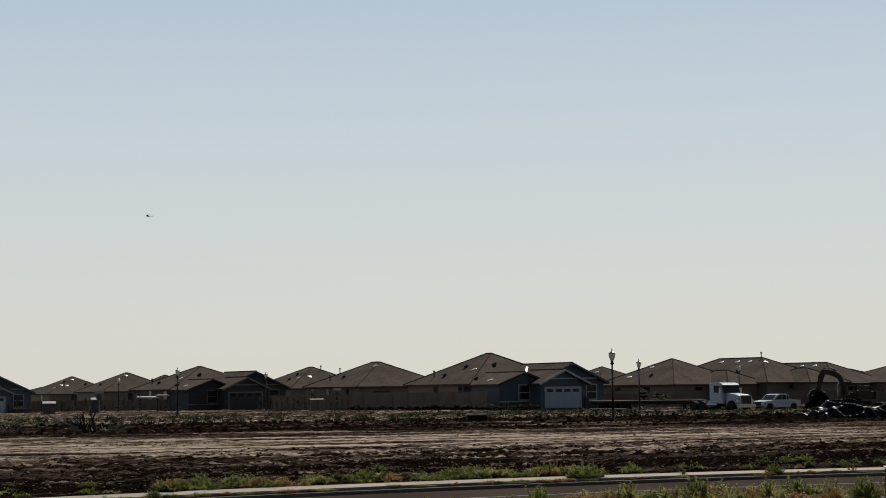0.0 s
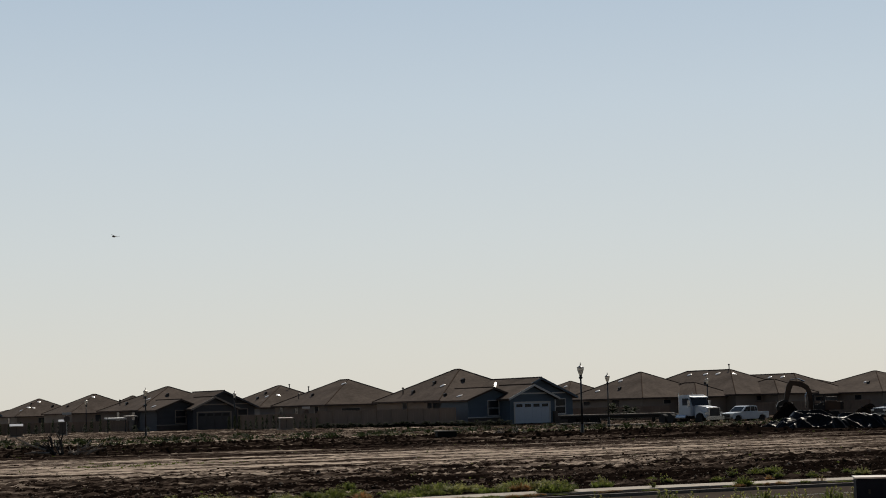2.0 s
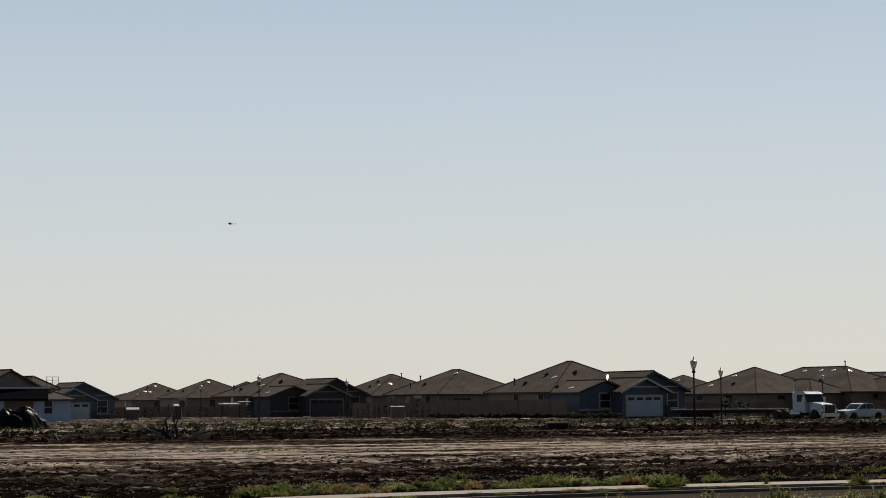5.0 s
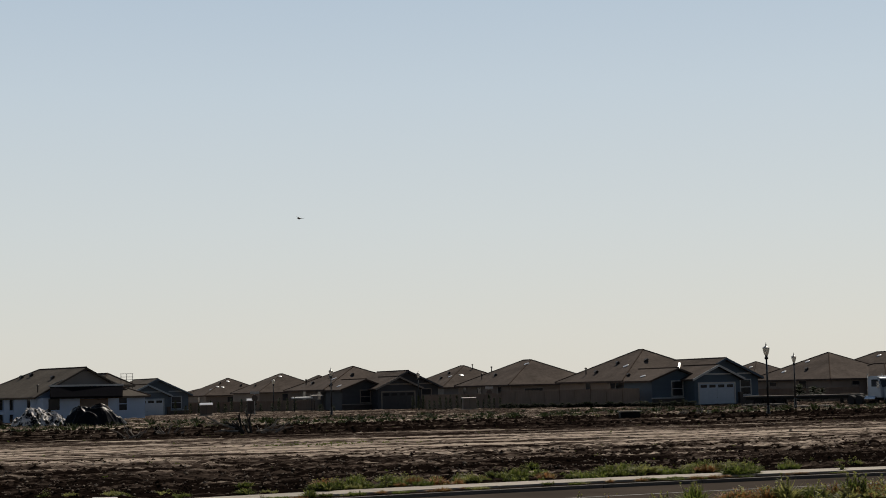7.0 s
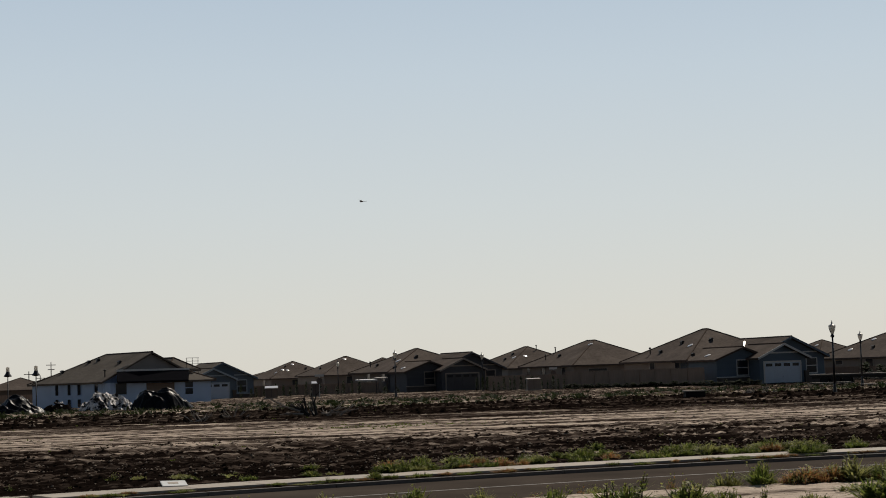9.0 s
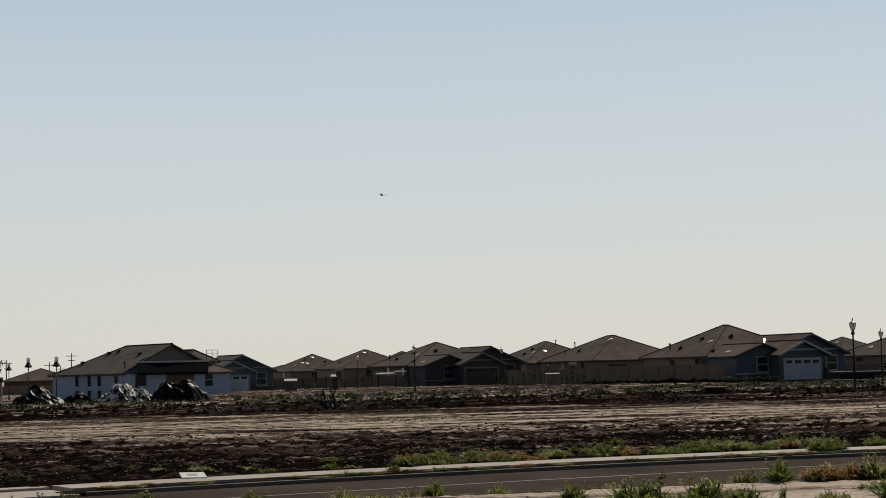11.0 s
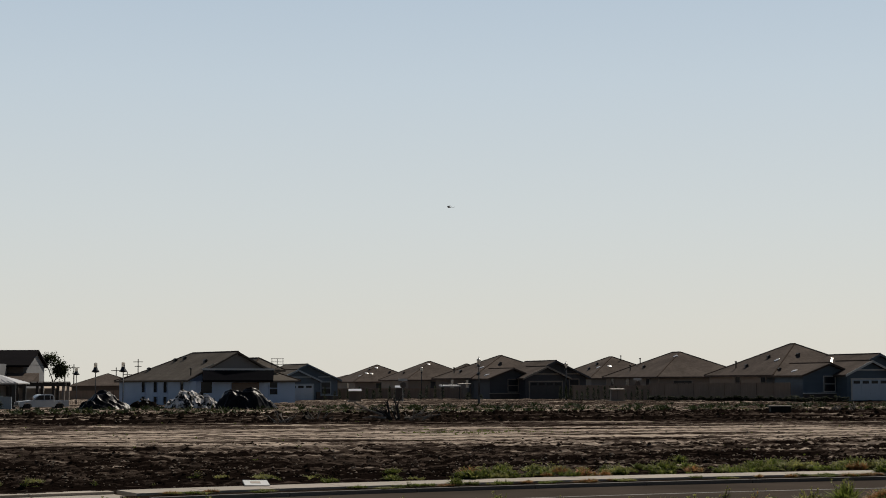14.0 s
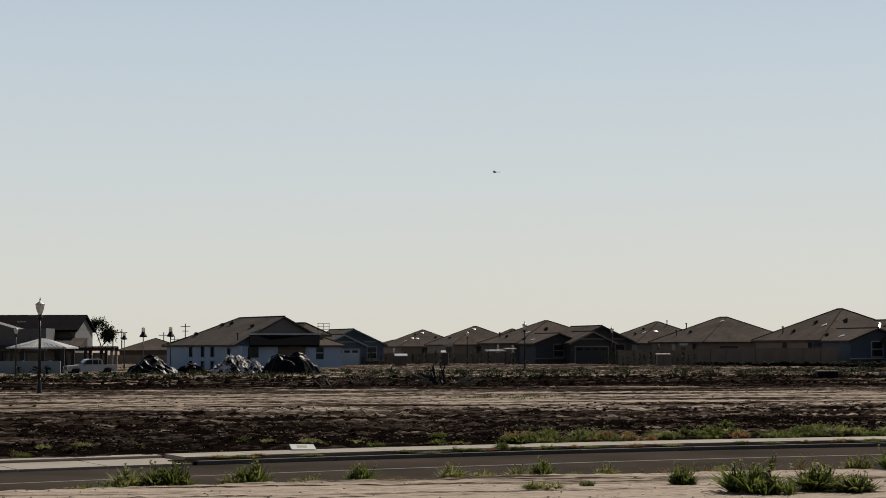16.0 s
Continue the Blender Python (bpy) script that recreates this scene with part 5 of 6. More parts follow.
def dead_brush(az, d, s, seed):
    x, y = polar(az, d)
    b = thing("dead_brush", pose(x, y, gz(x, y)), "small tangle of pale dead branches on dirt", "dead brush", "dead brush")
    rnd = random.Random(seed)
    g = Geo()
    for k in range(6):
        branch(g, (rnd.uniform(-0.4, 0.4) * s, 0, 0.05), Vector((rnd.uniform(-1, 1), rnd.uniform(-0.4, 0.4), rnd.uniform(0.1, 0.8))).normalized(), 0.6 * s, 0.04, rnd, 1)
    tagged(part("brushwood", g, DEADWOOD, b), kind="stuff")


dead_brush(-15.0, 92, 1.0, 1)
dead_brush(-13.9, 98, 0.9, 2)
dead_brush(-10.7, 95, 0.8, 3)
dead_brush(2.6, 118, 0.8, 5)
dead_brush(3.2, 117, 0.9, 6)


# ---------------------------------------------------------------- boxes, signs, slabs
def vault():
    x, y = polar(1.03, 108)
    v = thing("concrete_vault", pose(x, y, gz(x, y) + 0.28, 0, 0, 8), "concrete utility vault with flat pale lid", "utility vault")
    part("box", Geo().box(-0.6, 0.6, -0.45, 0.45, -0.5, 0.3), RUBBLE_D, v, bevel=0.03)
    part("lid", Geo().box(-0.68, 0.68, -0.52, 0.52, 0.3, 0.38), CONCRETE, v, bevel=0.015)


def cover_slab():
    x, y = -11.7, 41.6
    y = float(kerb_y(x)) + 3.2
    s = thing("cover_slab", pose(x, y, -0.3, 4.0, 1, 20), "white tilted cover slab lying beside the pavement", "cover slab")
    part("plate", Geo().box(-0.3, 0.3, -0.5, 0.5, -0.02, 0.015), TRIM, s, bevel=0.006)
    part("recess", Geo().box(-0.14, 0.1, -0.15, 0.2, 0.015, 0.021), CONCRETE, s)


def cabinet(az, d, w, h, label, body, top):
    x, y = polar(az, d)
    c = thing("utility_cabinet", pose(x, y, gz(x, y), 0, 0, 14), label, "utility cabinet", "utility cabinets")
    rise = 0.26 if top is SKYL else 0.12
    part("pad", Geo().box(-w / 2 - 0.15, w / 2 + 0.15, -0.6, 0.6, -0.3, 0.12), CONCRETE, c)
    part("housing", Geo().box(-w / 2, w / 2, -0.45, 0.45, 0.12, h), body, c, bevel=0.02)
    part("lid", Geo().prism([(-0.55, h), (0.52, h), (0.52, h + rise), (0.3, h + rise + 0.03), (-0.55, h + 0.06)], "x", -w / 2 - 0.06, w / 2 + 0.06), top, c, bevel=0.02)
    part("door_seam", Geo().box(-0.015, 0.015, -0.46, -0.449, 0.2, h - 0.08), BLACK_M, c)


def transformer_box():
    x, y = polar(14.78, 39.0)
    b = thing("transformer_box", pose(x, y, gz(x, y), 0, 0, -10), "dark navy transformer box with pale flat lid on dirt", "utility box")
    part("pad", Geo().box(-0.62, 0.62, -0.55, 0.55, -0.3, 0.06), CONCRETE, b, bevel=0.02)
    part("housing", Geo().box(-0.52, 0.52, -0.42, 0.42, 0.06, 0.68), NAVY, b, bevel=0.02)
    # the lid's pale colour carries the sunlight on its top
    part("lid", Geo().box(-0.55, 0.55, -0.47, 0.47, 0.685, 0.715), RUBBLE_L, b, "flat lid coloured pale for sunlight on its top")
    for u in (-0.255, 0.255):
        d = part("door", Geo().box(u - 0.235, u + 0.235, -0.44, -0.421, 0.1, 0.65), NAVY, b)
        part("handle", Geo().box(u - 0.02, u + 0.02, -0.465, -0.44, 0.36, 0.46), STEEL, d)


def stop_sign(az, d):
    s = thing("road_sign", pose(*polar(az, d), -0.3, 0, 0, 25), "small dull road sign with pale plate on post", "road sign")
    part("post", Geo().tube((0, 0, 0), (0, 0, 2.6), 0.035, n=6), FLASH, s)
    part("plate", Geo().prism([(0.36 * math.cos(math.pi / 8 + i * math.pi / 4), 2.15 + 0.36 * math.sin(math.pi / 8 + i * math.pi / 4)) for i in range(8)], "y", -0.05, -0.035), WALL_BROWN, s)
    part("plate", Geo().box(-0.5, 0.5, -0.045, -0.035, 2.6, 2.85), TRIM, s)


vault()
transformer_box()
cover_slab()
cabinet(-4.16, 196, 1.45, 1.25, "green-grey utility cabinet with pale lid by fence", WALL_TAN, TRIM_TAN)
cabinet(-12.68, 200, 1.35, 1.15, "dark utility cabinet with bright white lid", WALL_BROWN, SKYL)
cabinet(-11.25, 205, 0.8, 1.5, "narrow dark cabinet with pale lid near fence", WALL_BROWN, SKYL)
stop_sign(-11.12, 190)
stop_sign(-3.5, 209)


def awning():
    x, y = polar(-9.6, 218)
    a = thing("patio_cover", pose(x, y, -0.3, 3, 0, 24), "white flat patio cover on thin posts", "patio cover")
    part("panel", Geo().box(-1.2, 1.2, -0.8, 0.8, 1.95, 2.1), TRIM, a)
    part("panel", Geo().box(1.2, 2.6, -0.6, 0.8, 2.2, 2.3), TRIM_TAN, a)
    for u in (-1.1, 1.1, 2.5):
        part("post", Geo().box(u - 0.05, u + 0.05, -0.65, -0.55, -0.3, 2.2), DARKWOOD, a)


awning()


# ---------------------------------------------------------------- plants
def leaf(g, p, d, length, width, droop):
    """A tapered blade in two bends, from p along d."""
    p, d = Vector(p), Vector(d).normalized()
    side = d.cross(Vector((0, 0, 1)))
    side = side.normalized() if side.length > 0.05 else Vector((1, 0, 0))
    m = p + d * length * 0.55
    t = p + d * length + Vector((0, 0, -droop * length))
    w = side * width / 2
    g.add([p - w * 0.5, p + w * 0.5, m + w, m - w, t], [(0, 1, 2, 3), (3, 2, 4)])


def weed_meshes(seed, kind):
    """Leaf and stalk meshes of a clump about 1 m wide and 1 m high, to be scaled: a few uneven tufts of arching blades round leafy stems."""
    rnd = random.Random(seed)
    leaves, stalks, heads = Geo(), Geo(), Geo()
    reach = 0.48 if kind == "low" else 0.3
    tufts = [(Vector((rnd.uniform(-reach, reach), rnd.uniform(-reach, reach), -0.03)), rnd.uniform(0.45, 1.0)) for _ in range({"bushy": 8, "tall": 4, "low": 15}[kind])]
    tufts[0] = (tufts[0][0] * 0.4, 1.0)
    squat = 0.8 if kind == "low" else 1.0
    for c, size in tufts:
        for _ in range({"bushy": 64, "tall": 7, "low": 26}[kind]):
            # blades rising from the crown of the root and bending out
            a, r = rnd.uniform(0, 6.28), rnd.random()
            out = 0.12 + (0.5 if kind == "low" else 0.85) * r
            d = Vector((math.cos(a) * out, math.sin(a) * out, 1.0 - 0.3 * r))
            leaf(heads if rnd.random() < 0.16 else leaves, c + Vector((math.cos(a), math.sin(a), 0)) * 0.07 * r, d, size * squat * rnd.uniform(0.3, 0.85), rnd.uniform(0.025, 0.055), rnd.uniform(0.05, 0.4))
        for _ in range({"bushy": 3, "tall": 4, "low": 1}[kind]):
            a, r = rnd.uniform(0, 6.28), rnd.random()
            hh = size * squat * rnd.uniform(0.4, 0.78)
            tip = c + Vector((math.cos(a) * r * 0.42, math.sin(a) * r * 0.42, 1.0)).normalized() * hh
            stalks.tube(c, tip, 0.012, 0.005, 4)
            for i in range({"bushy": 11, "tall": 4, "low": 8}[kind]):
                f, b = rnd.uniform(0.15, 1.0), rnd.uniform(0, 6.28)
                d = Vector((math.cos(b), math.sin(b), rnd.uniform(0.1, 1.8)))
                leaf(heads if f > 0.7 and rnd.random() < 0.5 else leaves, c.lerp(tip, f), d, rnd.uniform(0.09, 0.24) * (1.2 - 0.6 * f), rnd.uniform(0.03, 0.065), rnd.uniform(0, 0.4))
            if kind == "bushy" and rnd.random() < 0.5 or kind == "tall":
                for _ in range(4):
                    b = rnd.uniform(0, 6.28)
                    leaf(heads, tip, Vector((math.cos(b) * 0.6, math.sin(b) * 0.6, 1)), 0.07, 0.035, 0)
    return leaves, stalks, heads


WEEDS = []
for i, (kind, lm, cat) in enumerate((("bushy", LEAF, "leafy green weed clump"), ("bushy", LEAF, "leafy green weed clump"), ("bushy", LEAF_Y, "yellow-green weed clump"), ("low", LEAF, "low green weed clump"),
                                     ("bushy", LEAF_D, "dry rust-brown weed clump"), ("low", LEAF_Y, "low yellowing weed clump"), ("tall", LEAF_D, "sparse dead weed with bare stalks"), ("tall", LEAF, "thin green weed with bare stalks"))):
    lv, st, hd = weed_meshes(40 + i, kind)
    WEEDS.append((lv.mesh("foliage", lm), st.mesh("stem", STALK), hd.mesh("pale_blades", LEAF_Y) if hd.v else None, cat))


def weed(x, y, w, h, kind, where, group, z=None):
    lv, st, hd, cat = WEEDS[kind]
    z = float(ground_z(np.array([x]), np.array([y]))[0]) if z is None else z
    z = max(z, -0.5)
    t = thing("weed_clump", pose(x, y, z, 0, 0, random.uniform(0, 360)) @ Matrix.Diagonal((w, w, h, 1)), cat + " " + where, "weed", group)
    tagged(part("foliage", lv, None, t), kind="stuff")
    tagged(part("stem", st, None, t), kind="stuff")
    if hd:
        tagged(part("pale_foliage", hd, None, t), "yellow-green leaf tips", kind="stuff")


rnd = random.Random(9)
# clumps on the dirt before the road: plan, width, height
FORE = [(-11.9, 30.7, 0.8, 0.42, 2), (-11.3, 30.8, 0.75, 0.48, 0), (-9.9, 31.5, 0.7, 0.52, 1), (-10.3, 31.4, 0.5, 0.32, 2), (-9.1, 32.2, 0.5, 0.28, 5), (-8.2, 32.7, 0.55, 0.38, 0), (-6.4, 33.2, 0.5, 0.33, 2),
        (-5.9, 33.6, 0.4, 0.26, 5), (-4.8, 34.1, 0.48, 0.4, 1), (-5.2, 34.0, 0.5, 0.3, 2), (-3.6, 34.9, 0.42, 0.31, 2), (-1.95, 31.7, 0.5, 0.36, 1), (-4.3, 30.3, 0.5, 0.18, 5), (-3.6, 30.9, 0.2, 0.12, 3)]
FORE2 = [(-0.75, 29.2, 0.9, 0.45, 0), (-0.4, 29.0, 0.6, 0.36, 3), (0.45, 30.0, 0.9, 0.4, 0), (0.9, 29.6, 0.7, 0.34, 1), (1.7, 30.9, 0.24, 0.28, 7), (2.5, 30.5, 0.45, 0.22, 5), (3.6, 30.3, 0.9, 0.5, 1), (4.2, 30.2, 0.8, 0.42, 2),
         (-1.4, 36.4, 0.42, 0.28, 5), (-0.5, 36.9, 0.5, 0.36, 7), (0.2, 37.1, 0.4, 0.36, 6), (1.2, 36.8, 0.5, 0.34, 2), (-12.7, 29.6, 0.8, 0.2, 5), (-12.2, 29.9, 0.6, 0.22, 3)]
FORE3 = [(2.0, 36.7, 0.6, 0.45, 0), (2.9, 36.9, 0.75, 0.33, 4), (3.4, 37.0, 0.6, 0.36, 4), (3.9, 37.0, 0.75, 0.5, 2), (4.4, 37.3, 0.6, 0.38, 2), (4.9, 37.6, 0.6, 0.36, 4), (5.3, 37.6, 0.65, 0.5, 0), (5.8, 38.0, 0.7, 0.4, 4),
         (6.2, 38.4, 0.75, 0.46, 2), (6.7, 38.4, 0.6, 0.4, 4), (7.1, 38.3, 0.65, 0.44, 2), (7.8, 38.7, 0.75, 0.52, 1), (8.4, 38.9, 0.65, 0.46, 2), (9.2, 39.1, 0.65, 0.46, 0), (9.9, 39.4, 0.7, 0.45, 2), (10.6, 39.7, 0.7, 0.4, 4)]
FORE4 = [(3.9, 33.9, 0.9, 0.24, 5), (4.8, 33.6, 0.9, 0.26, 3), (5.7, 33.4, 1.0, 0.24, 5), (6.5, 33.2, 1.0, 0.3, 2), (7.2, 33.0, 1.1, 0.3, 2), (8.0, 33.3, 1.0, 0.32, 3), (8.6, 33.5, 0.9, 0.3, 5)]
for x, y, w, h, k in FORE + FORE2 + FORE3 + FORE4:
    weed(x, y, w * 1.3, h * 1.6, k, "in dirt beside the road", "roadside weeds")
# thin stalks along the near edge of the road
for i in range(26):
    x = rnd.uniform(-3.5, 4.2)
    y = float(kerb_y(x) + 1.13 * road_edge(x)) + 0.05 + rnd.uniform(-0.25, 0.25)
    weed(x, y, rnd.uniform(0.25, 0.45), rnd.uniform(0.2, 0.42), rnd.choice((6, 6, 7, 5)), "at the crumbling road edge", "road edge weeds")
for i in range(16):
    x = rnd.uniform(-13, -3.5)
    y = float(kerb_y(x) + 1.2 * road_edge(x)) - 0.1 + rnd.uniform(-0.2, 0.15)
    weed(x, y, rnd.uniform(0.25, 0.5), rnd.uniform(0.1, 0.22), rnd.choice((5, 3, 4)), "at the crumbling road edge", "road edge weeds")
for i in range(46):
    x = rnd.uniform(2.4, 11.2)
    y = float(kerb_y(x) + 1.16 * road_edge(x)) - rnd.uniform(0.1, 0.7)
    weed(x, y, rnd.uniform(0.4, 0.8), rnd.uniform(0.24, 0.5), rnd.choice((4, 4, 4, 2, 0, 6)), "crowded at the road edge", "road edge weeds")
# verge and the strip beyond the pavement
VERGE = [(3.75, 48.9, 0.75, 0.48, 0), (4.2, 49.2, 0.6, 0.4, 1), (9.4, 50.3, 0.55, 0.42, 0), (6.8, 50.2, 0.4, 0.34, 7), (-7.0, 42.1, 0.45, 0.34, 1), (-6.6, 42.3, 0.3, 0.2, 3), (-8.0, 41.3, 0.24, 0.2, 7), (-5.9, 42.6, 0.4, 0.2, 3), (11.9, 51.6, 0.35, 0.3, 6)]
for x, y, w, h, k in VERGE:
    n = float(kerb_off(np.array([x]), np.array([y]))[0])
    weed(x, y, w * 1.15, h, k, "on the pavement verge", "verge weeds", z=-0.37 if n < 2.4 else None)
for i in range(60):
    x = rnd.uniform(-12.5, 14)
    n = rnd.uniform(0.25, 0.9)
    g = 0.53 - 0.021 * min(max(x, -18), 14)
    q = math.sqrt(1 + g * g)
    weed(x - g / q * n, float(kerb_y(x)) + n / q, rnd.uniform(0.2, 0.5), rnd.uniform(0.06, 0.16), rnd.choice((3, 5, 4, 3)), "on the dirt verge beside the kerb", "verge weeds", z=-0.37)
for i in range(150):
    x = rnd.uniform(-7.5, 4.5) if i < 120 else rnd.uniform(4.5, 16)
    n = 2.7 + abs(rnd.gauss(0, 1.5))
    h = rnd.uniform(0.14, 0.5)
    y = float(kerb_y(x)) + n * 1.13
    weed(x, y, h * rnd.uniform(1.1, 1.8), h * 0.9, rnd.choice((0, 1, 0, 2, 7, 4, 3) if n < 4 else (0, 1, 7, 5)), "at the edge of the field", "field edge weeds")
for i in range(22):
    x = rnd.uniform(-19, -8)
    n = 2.9 + rnd.uniform(0, 4)
    h = rnd.uniform(0.12, 0.3)
    weed(x, float(kerb_y(x)) + n * 1.2, h * rnd.uniform(1.3, 2.2), h, rnd.choice((3, 1, 5, 7)), "at the edge of the field", "field edge weeds")


LEAF_O = mat("olive_weed_leaf", (0.11, 0.12, 0.045), (0.06, 0.07, 0.028), rough=0.7, bump=0, trans=0.4)
LEAF_S = mat("straw_leaf", (0.3, 0.25, 0.14), (0.2, 0.16, 0.09), rough=0.8, bump=0, trans=0.4)


def scatter(name, label, category, material, count, place, size, blades, seed):
    """Many small tufts as one sheet of growth."""
    rnd = random.Random(seed)
    g = Geo()
    for _ in range(count):
        x, y = place(rnd)
        z = float(ground_z(np.array([x]), np.array([y]))[0])
        s = rnd.uniform(*size)
        for _ in range(blades):
            b = rnd.uniform(0, 6.28)
            r = rnd.random() * s * 0.7
            leaf(g, (x + r * math.cos(b), y + r * math.sin(b), z - 0.02), Vector((math.cos(b) * 0.8, math.sin(b) * 0.8, rnd.uniform(0.4, 1.3))), s * rnd.uniform(0.6, 1.1), s * rnd.uniform(0.18, 0.4), rnd.uniform(0, 0.3))
    tagged(new(name, g.mesh(name, material)), label, category, kind="stuff")


def far_strip(rnd):
    az = rnd.uniform(-26, 15)
    s = rnd.uniform(124, 168)
    d = s / (math.cos(radians(az)) - 0.35 * math.sin(radians(az)))
    return polar(az, d)


def patch_strip(rnd):
    while True:
        az, s = rnd.uniform(-26, 15), rnd.triangular(122, 150, 128)
        d = s / (math.cos(radians(az)) - 0.35 * math.sin(radians(az)))
        x, y = polar(az, d)
        if noise.noise((x * 0.06, y * 0.06, 4)) > -0.05:
            return x, y


def field_bits(rnd):
    az, s = rnd.uniform(-26, 15), rnd.uniform(52, 120)
    d = s / (math.cos(radians(az)) - 0.35 * math.sin(radians(az)))
    return polar(az, d)


def green_patch(rnd):
    x, y = polar(rnd.gauss(-9.2, 1.1), rnd.gauss(74, 1.6))
    return x, y


scatter("scrub_growth", "dry olive scrub scattered over the far strip", "scrub", SHRUB, 1000, far_strip, (0.15, 0.55), 12, 1)
scatter("green_scrub", "patchy green weeds on the far strip", "scrub", LEAF_O, 700, patch_strip, (0.1, 0.3), 8, 2)
scatter("dry_grass", "dry straw tufts on the far strip", "dry grass", LEAF_S, 900, far_strip, (0.1, 0.25), 7, 3)
scatter("field_sprouts", "sparse small sprouts over the bare field", "sprouts", LEAF, 500, field_bits, (0.05, 0.14), 6, 4)
scatter("green_sprouts", "thin green patch on pale dirt", "sprouts", LEAF, 160, green_patch, (0.08, 0.16), 6, 5)


def clods(name, label, material, count, place, size, seed, flat=1.0):
    """Loose lumps of earth, too many to count."""
    rnd = random.Random(seed)
    g = Geo()
    for _ in range(count):
        x, y = place(rnd)
        z = float(ground_z(np.array([x]), np.array([y]))[0])
        s = size[0] + (size[1] - size[0]) * rnd.random() ** 2.5
        c = [(x + s * dx * rnd.uniform(0.7, 1.3), y + s * dy * rnd.uniform(0.7, 1.3), z + s * dz * flat * rnd.uniform(0.7, 1.2)) for dx, dy, dz in
             ((1, 0, 0.1), (0.3, 0.9, 0.15), (-0.8, 0.6, 0.1), (-0.9, -0.5, 0.1), (0.2, -1, 0.1), (0.3, 0.1, 0.8), (-0.3, -0.1, 0.75))]
        g.add(c, [(0, 1, 5), (1, 2, 6), (1, 6, 5), (2, 3, 6), (3, 4, 6), (4, 5, 6), (4, 0, 5)])
    tagged(new(name, g.mesh(name, material)), label, "soil clods", kind="stuff")


def tilled(rnd):
    az = rnd.uniform(-25, 15)
    n = rnd.triangular(2.6, 22, 6)
    t = math.tan(radians(az))
    lo, hi = 25.0, 110.0
    for _ in range(24):
        m = (lo + hi) / 2
        if float(kerb_off(np.float64(m * t), np.float64(m))) < n:
            lo = m
        else:
            hi = m
    return lo * t, lo


CLOD_D = mat("dark_clod", (0.022, 0.015, 0.011), (0.009, 0.0065, 0.005), rough=0.95, scale=2, fine=20, spec=0.0)
CLOD_P = mat("pale_clod", (0.3, 0.25, 0.2), (0.18, 0.148, 0.12), rough=0.95, scale=2, fine=20, spec=0.0)


def bank(rnd):
    az, s = rnd.uniform(-26, 15), rnd.uniform(96, 124)
    d = s / (math.cos(radians(az)) - 0.35 * math.sin(radians(az)))
    return polar(az, d)


def fore(rnd):
    x = rnd.uniform(-14, 10)
    return x, float(kerb_y(x) + 1.2 * road_edge(x)) - rnd.uniform(0.3, 8)


clods("dark_clods", "dark tilled clods of damp soil", CLOD_D, 11000, tilled, (0.015, 0.075), 11)
# besides dry lumps, these paint the sunlit edges of the dark clods
clods("pale_clods", "pale dry clods also standing for sunlit flecks on the field", CLOD_P, 4500, tilled, (0.012, 0.055), 12)
clods("bank_clods", "dark lumps of soil along the bank", CLOD_D, 3000, bank, (0.05, 0.24), 13)
clods("field_clods", "pale and dry clods on the graded field", CLOD_P, 1800, field_bits, (0.02, 0.09), 14)
clods("field_dark_clods", "dark clods strewn on the graded field", CLOD_D, 600, field_bits, (0.03, 0.09), 15, 0.7)
clods("fore_clods", "small dry clods beside the road", CLOD_P, 900, fore, (0.008, 0.03), 16)


# shrubs and young trees at the fences
def sapling_meshes(seed):
    rnd = random.Random(seed)
    g, s = Geo(), Geo()
    s.tube((0, 0, -0.1), (0, 0, 1.0), 0.03, 0.012, 5)
    for _ in range(170):
        f = rnd.random()
        z = 0.15 + 1.35 * f
        r = 0.3 * (1 - f * 0.75) * rnd.random() ** 0.5
        b = rnd.uniform(0, 6.28)
        leaf(g, (r * math.cos(b), r * math.sin(b), z), Vector((math.cos(b), math.sin(b), rnd.uniform(0.2, 1.6))), rnd.uniform(0.14, 0.26), rnd.uniform(0.05, 0.1), 0.1)
    return g.mesh("foliage", SHRUB), s.mesh("stem", BARK)


SAPS = [sapling_meshes(70 + i) for i in range(4)]


def sapling(az, d, w, h, label="young dark-green shrub planted before the fence"):
    x, y = polar(az, d)
    t = thing("shrub", pose(x, y, gz(x, y) - 0.05, 0, 0, rnd.uniform(0, 360)) @ Matrix.Diagonal((w, w, h, 1)), label, "shrub", "young shrubs")
    a, b = rnd.choice(SAPS)
    part("foliage", a, None, t)
    part("stem", b, None, t)


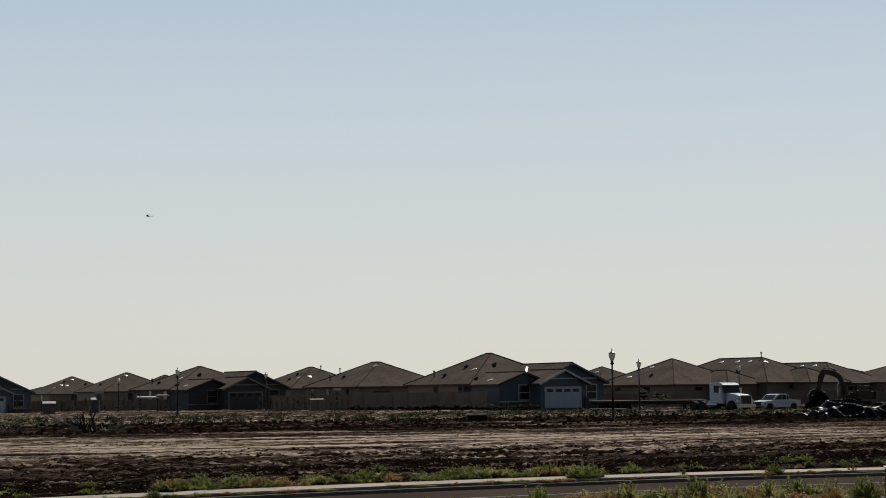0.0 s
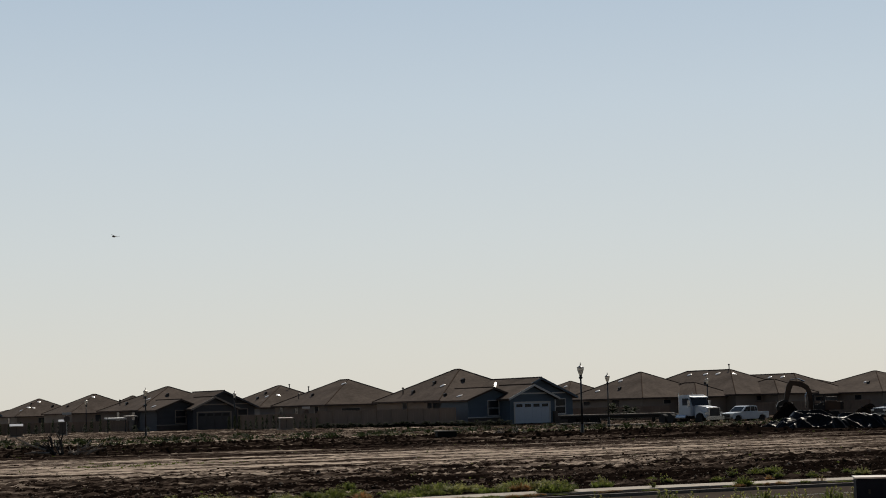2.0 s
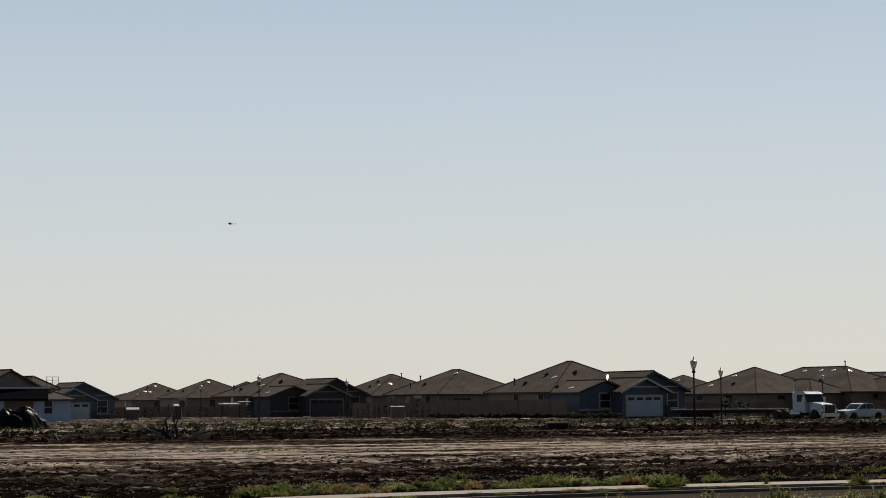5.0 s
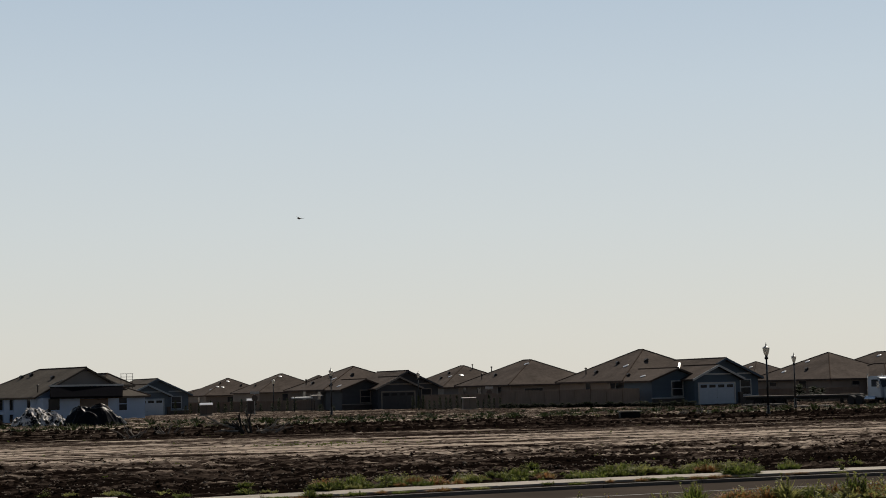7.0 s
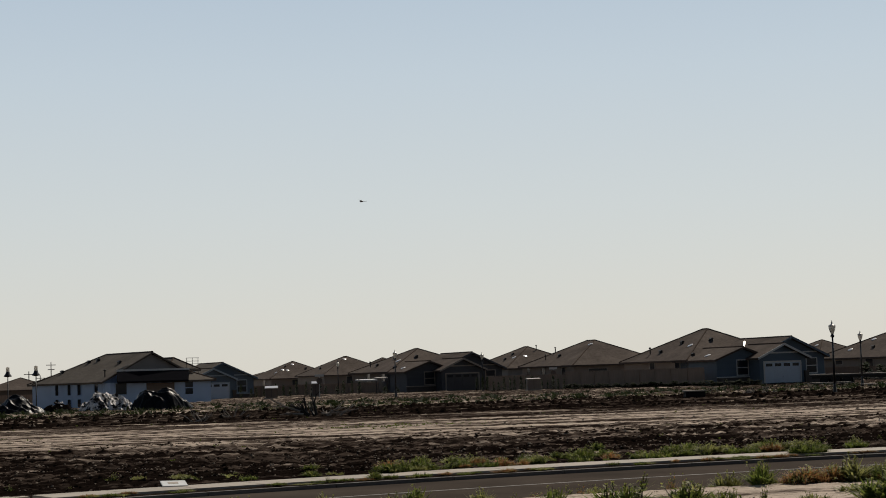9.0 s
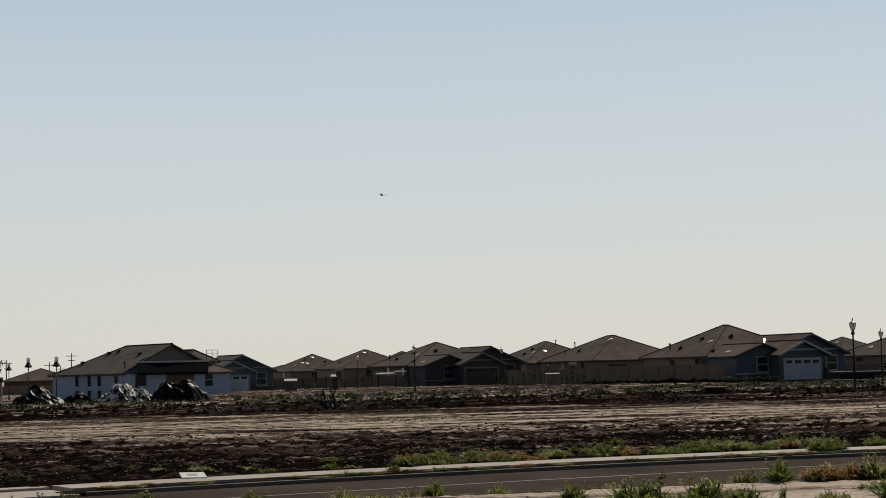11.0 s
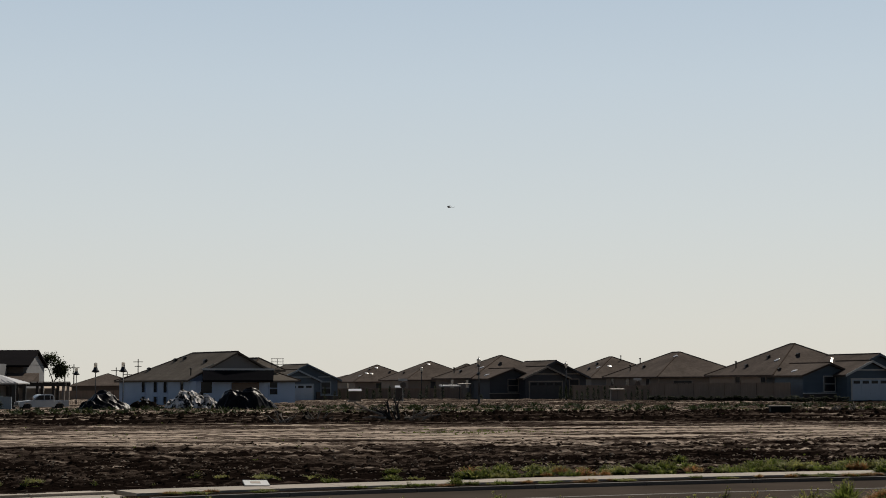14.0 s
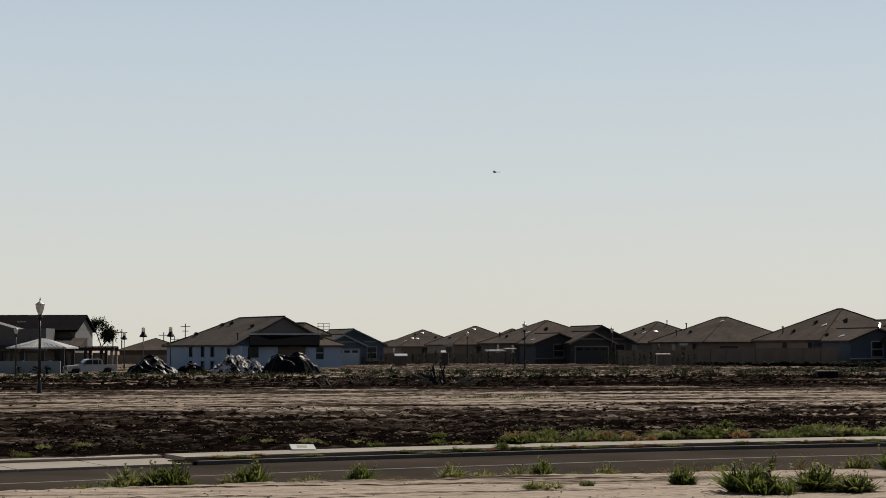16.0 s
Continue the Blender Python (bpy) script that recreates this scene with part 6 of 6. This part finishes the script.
for k in range(17):
    sapling(-6.0 + k * 0.178 + rnd.uniform(-0.03, 0.03), 204 - k * 0.5, rnd.uniform(0.6, 1.0), rnd.uniform(0.7, 1.1))
for k in range(16):
    sapling(-13.6 + k * 0.25 + rnd.uniform(-0.08, 0.08), 222, rnd.uniform(0.7, 1.2), rnd.uniform(0.7, 1.2))
for k in range(60):
    sapling(-3.1 + k * 0.08 + rnd.uniform(-0.03, 0.03), 199 - k * 0.275, rnd.uniform(1.1, 1.7), rnd.uniform(0.25, 0.45), "low dark ground-cover shrub under the fence")
for k in range(18):
    sapling(1.6 + k * 0.09, 181.5, rnd.uniform(1.0, 1.5), rnd.uniform(0.25, 0.5), "low dark shrub under the house windows")
for az, d, w, h in ((6.45, 196, 3.0, 1.3), (6.9, 198, 2.6, 1.1), (7.15, 199, 2.4, 1.0), (5.6, 190, 2.0, 0.6), (-9.0, 212, 1.6, 0.6), (-8.6, 210, 1.4, 0.5), (-24.9, 182, 2.2, 0.6), (-24.35, 182, 2.4, 0.6), (-24.0, 182, 2.2, 0.6)):
    sapling(az, d, w, h, "rounded dark shrub beside fence")


def tree(az, d, zb, h, label, seed=3, dense=900, spread=0.32):
    """Tapered trunk, forked limbs, and a ragged crown of small leaves with gaps."""
    rnd = random.Random(seed)
    t = thing("tree", pose(*polar(az, d), zb), label, "tree")
    wood, tips = Geo(), []

    def grow(p, dr, length, r, depth):
        q = p + dr * length
        wood.tube(p, q, r, r * 0.65, 6)
        if depth == 0:
            tips.append(q)
            return
        for _ in range(3):
            nd = (dr + Vector((rnd.uniform(-0.8, 0.8), rnd.uniform(-0.8, 0.8), rnd.uniform(-0.1, 0.6)))).normalized()
            grow(p.lerp(q, rnd.uniform(0.65, 1)), nd, length * rnd.uniform(0.5, 0.72), r * 0.55, depth - 1)

    grow(Vector((0, 0, 0)), Vector((0.03, 0, 1)), h * 0.42, h * 0.022, 3)
    part("trunk", wood, BARK, t)
    crown = Geo()
    for k in range(dense):
        c = rnd.choice(tips)
        p = c + Vector((rnd.gauss(0, 1), rnd.gauss(0, 1), rnd.gauss(0, 0.9))) * h * 0.06
        leaf(crown, p, Vector((rnd.uniform(-1, 1), rnd.uniform(-1, 1), rnd.uniform(-0.6, 1))), h * 0.05, h * 0.03, 0.2)
    part("crown", crown, SHRUB, t)


tree(-22.36, 330, -0.8, 8.8, "lone dark tree with ragged open crown", 6, dense=2600)
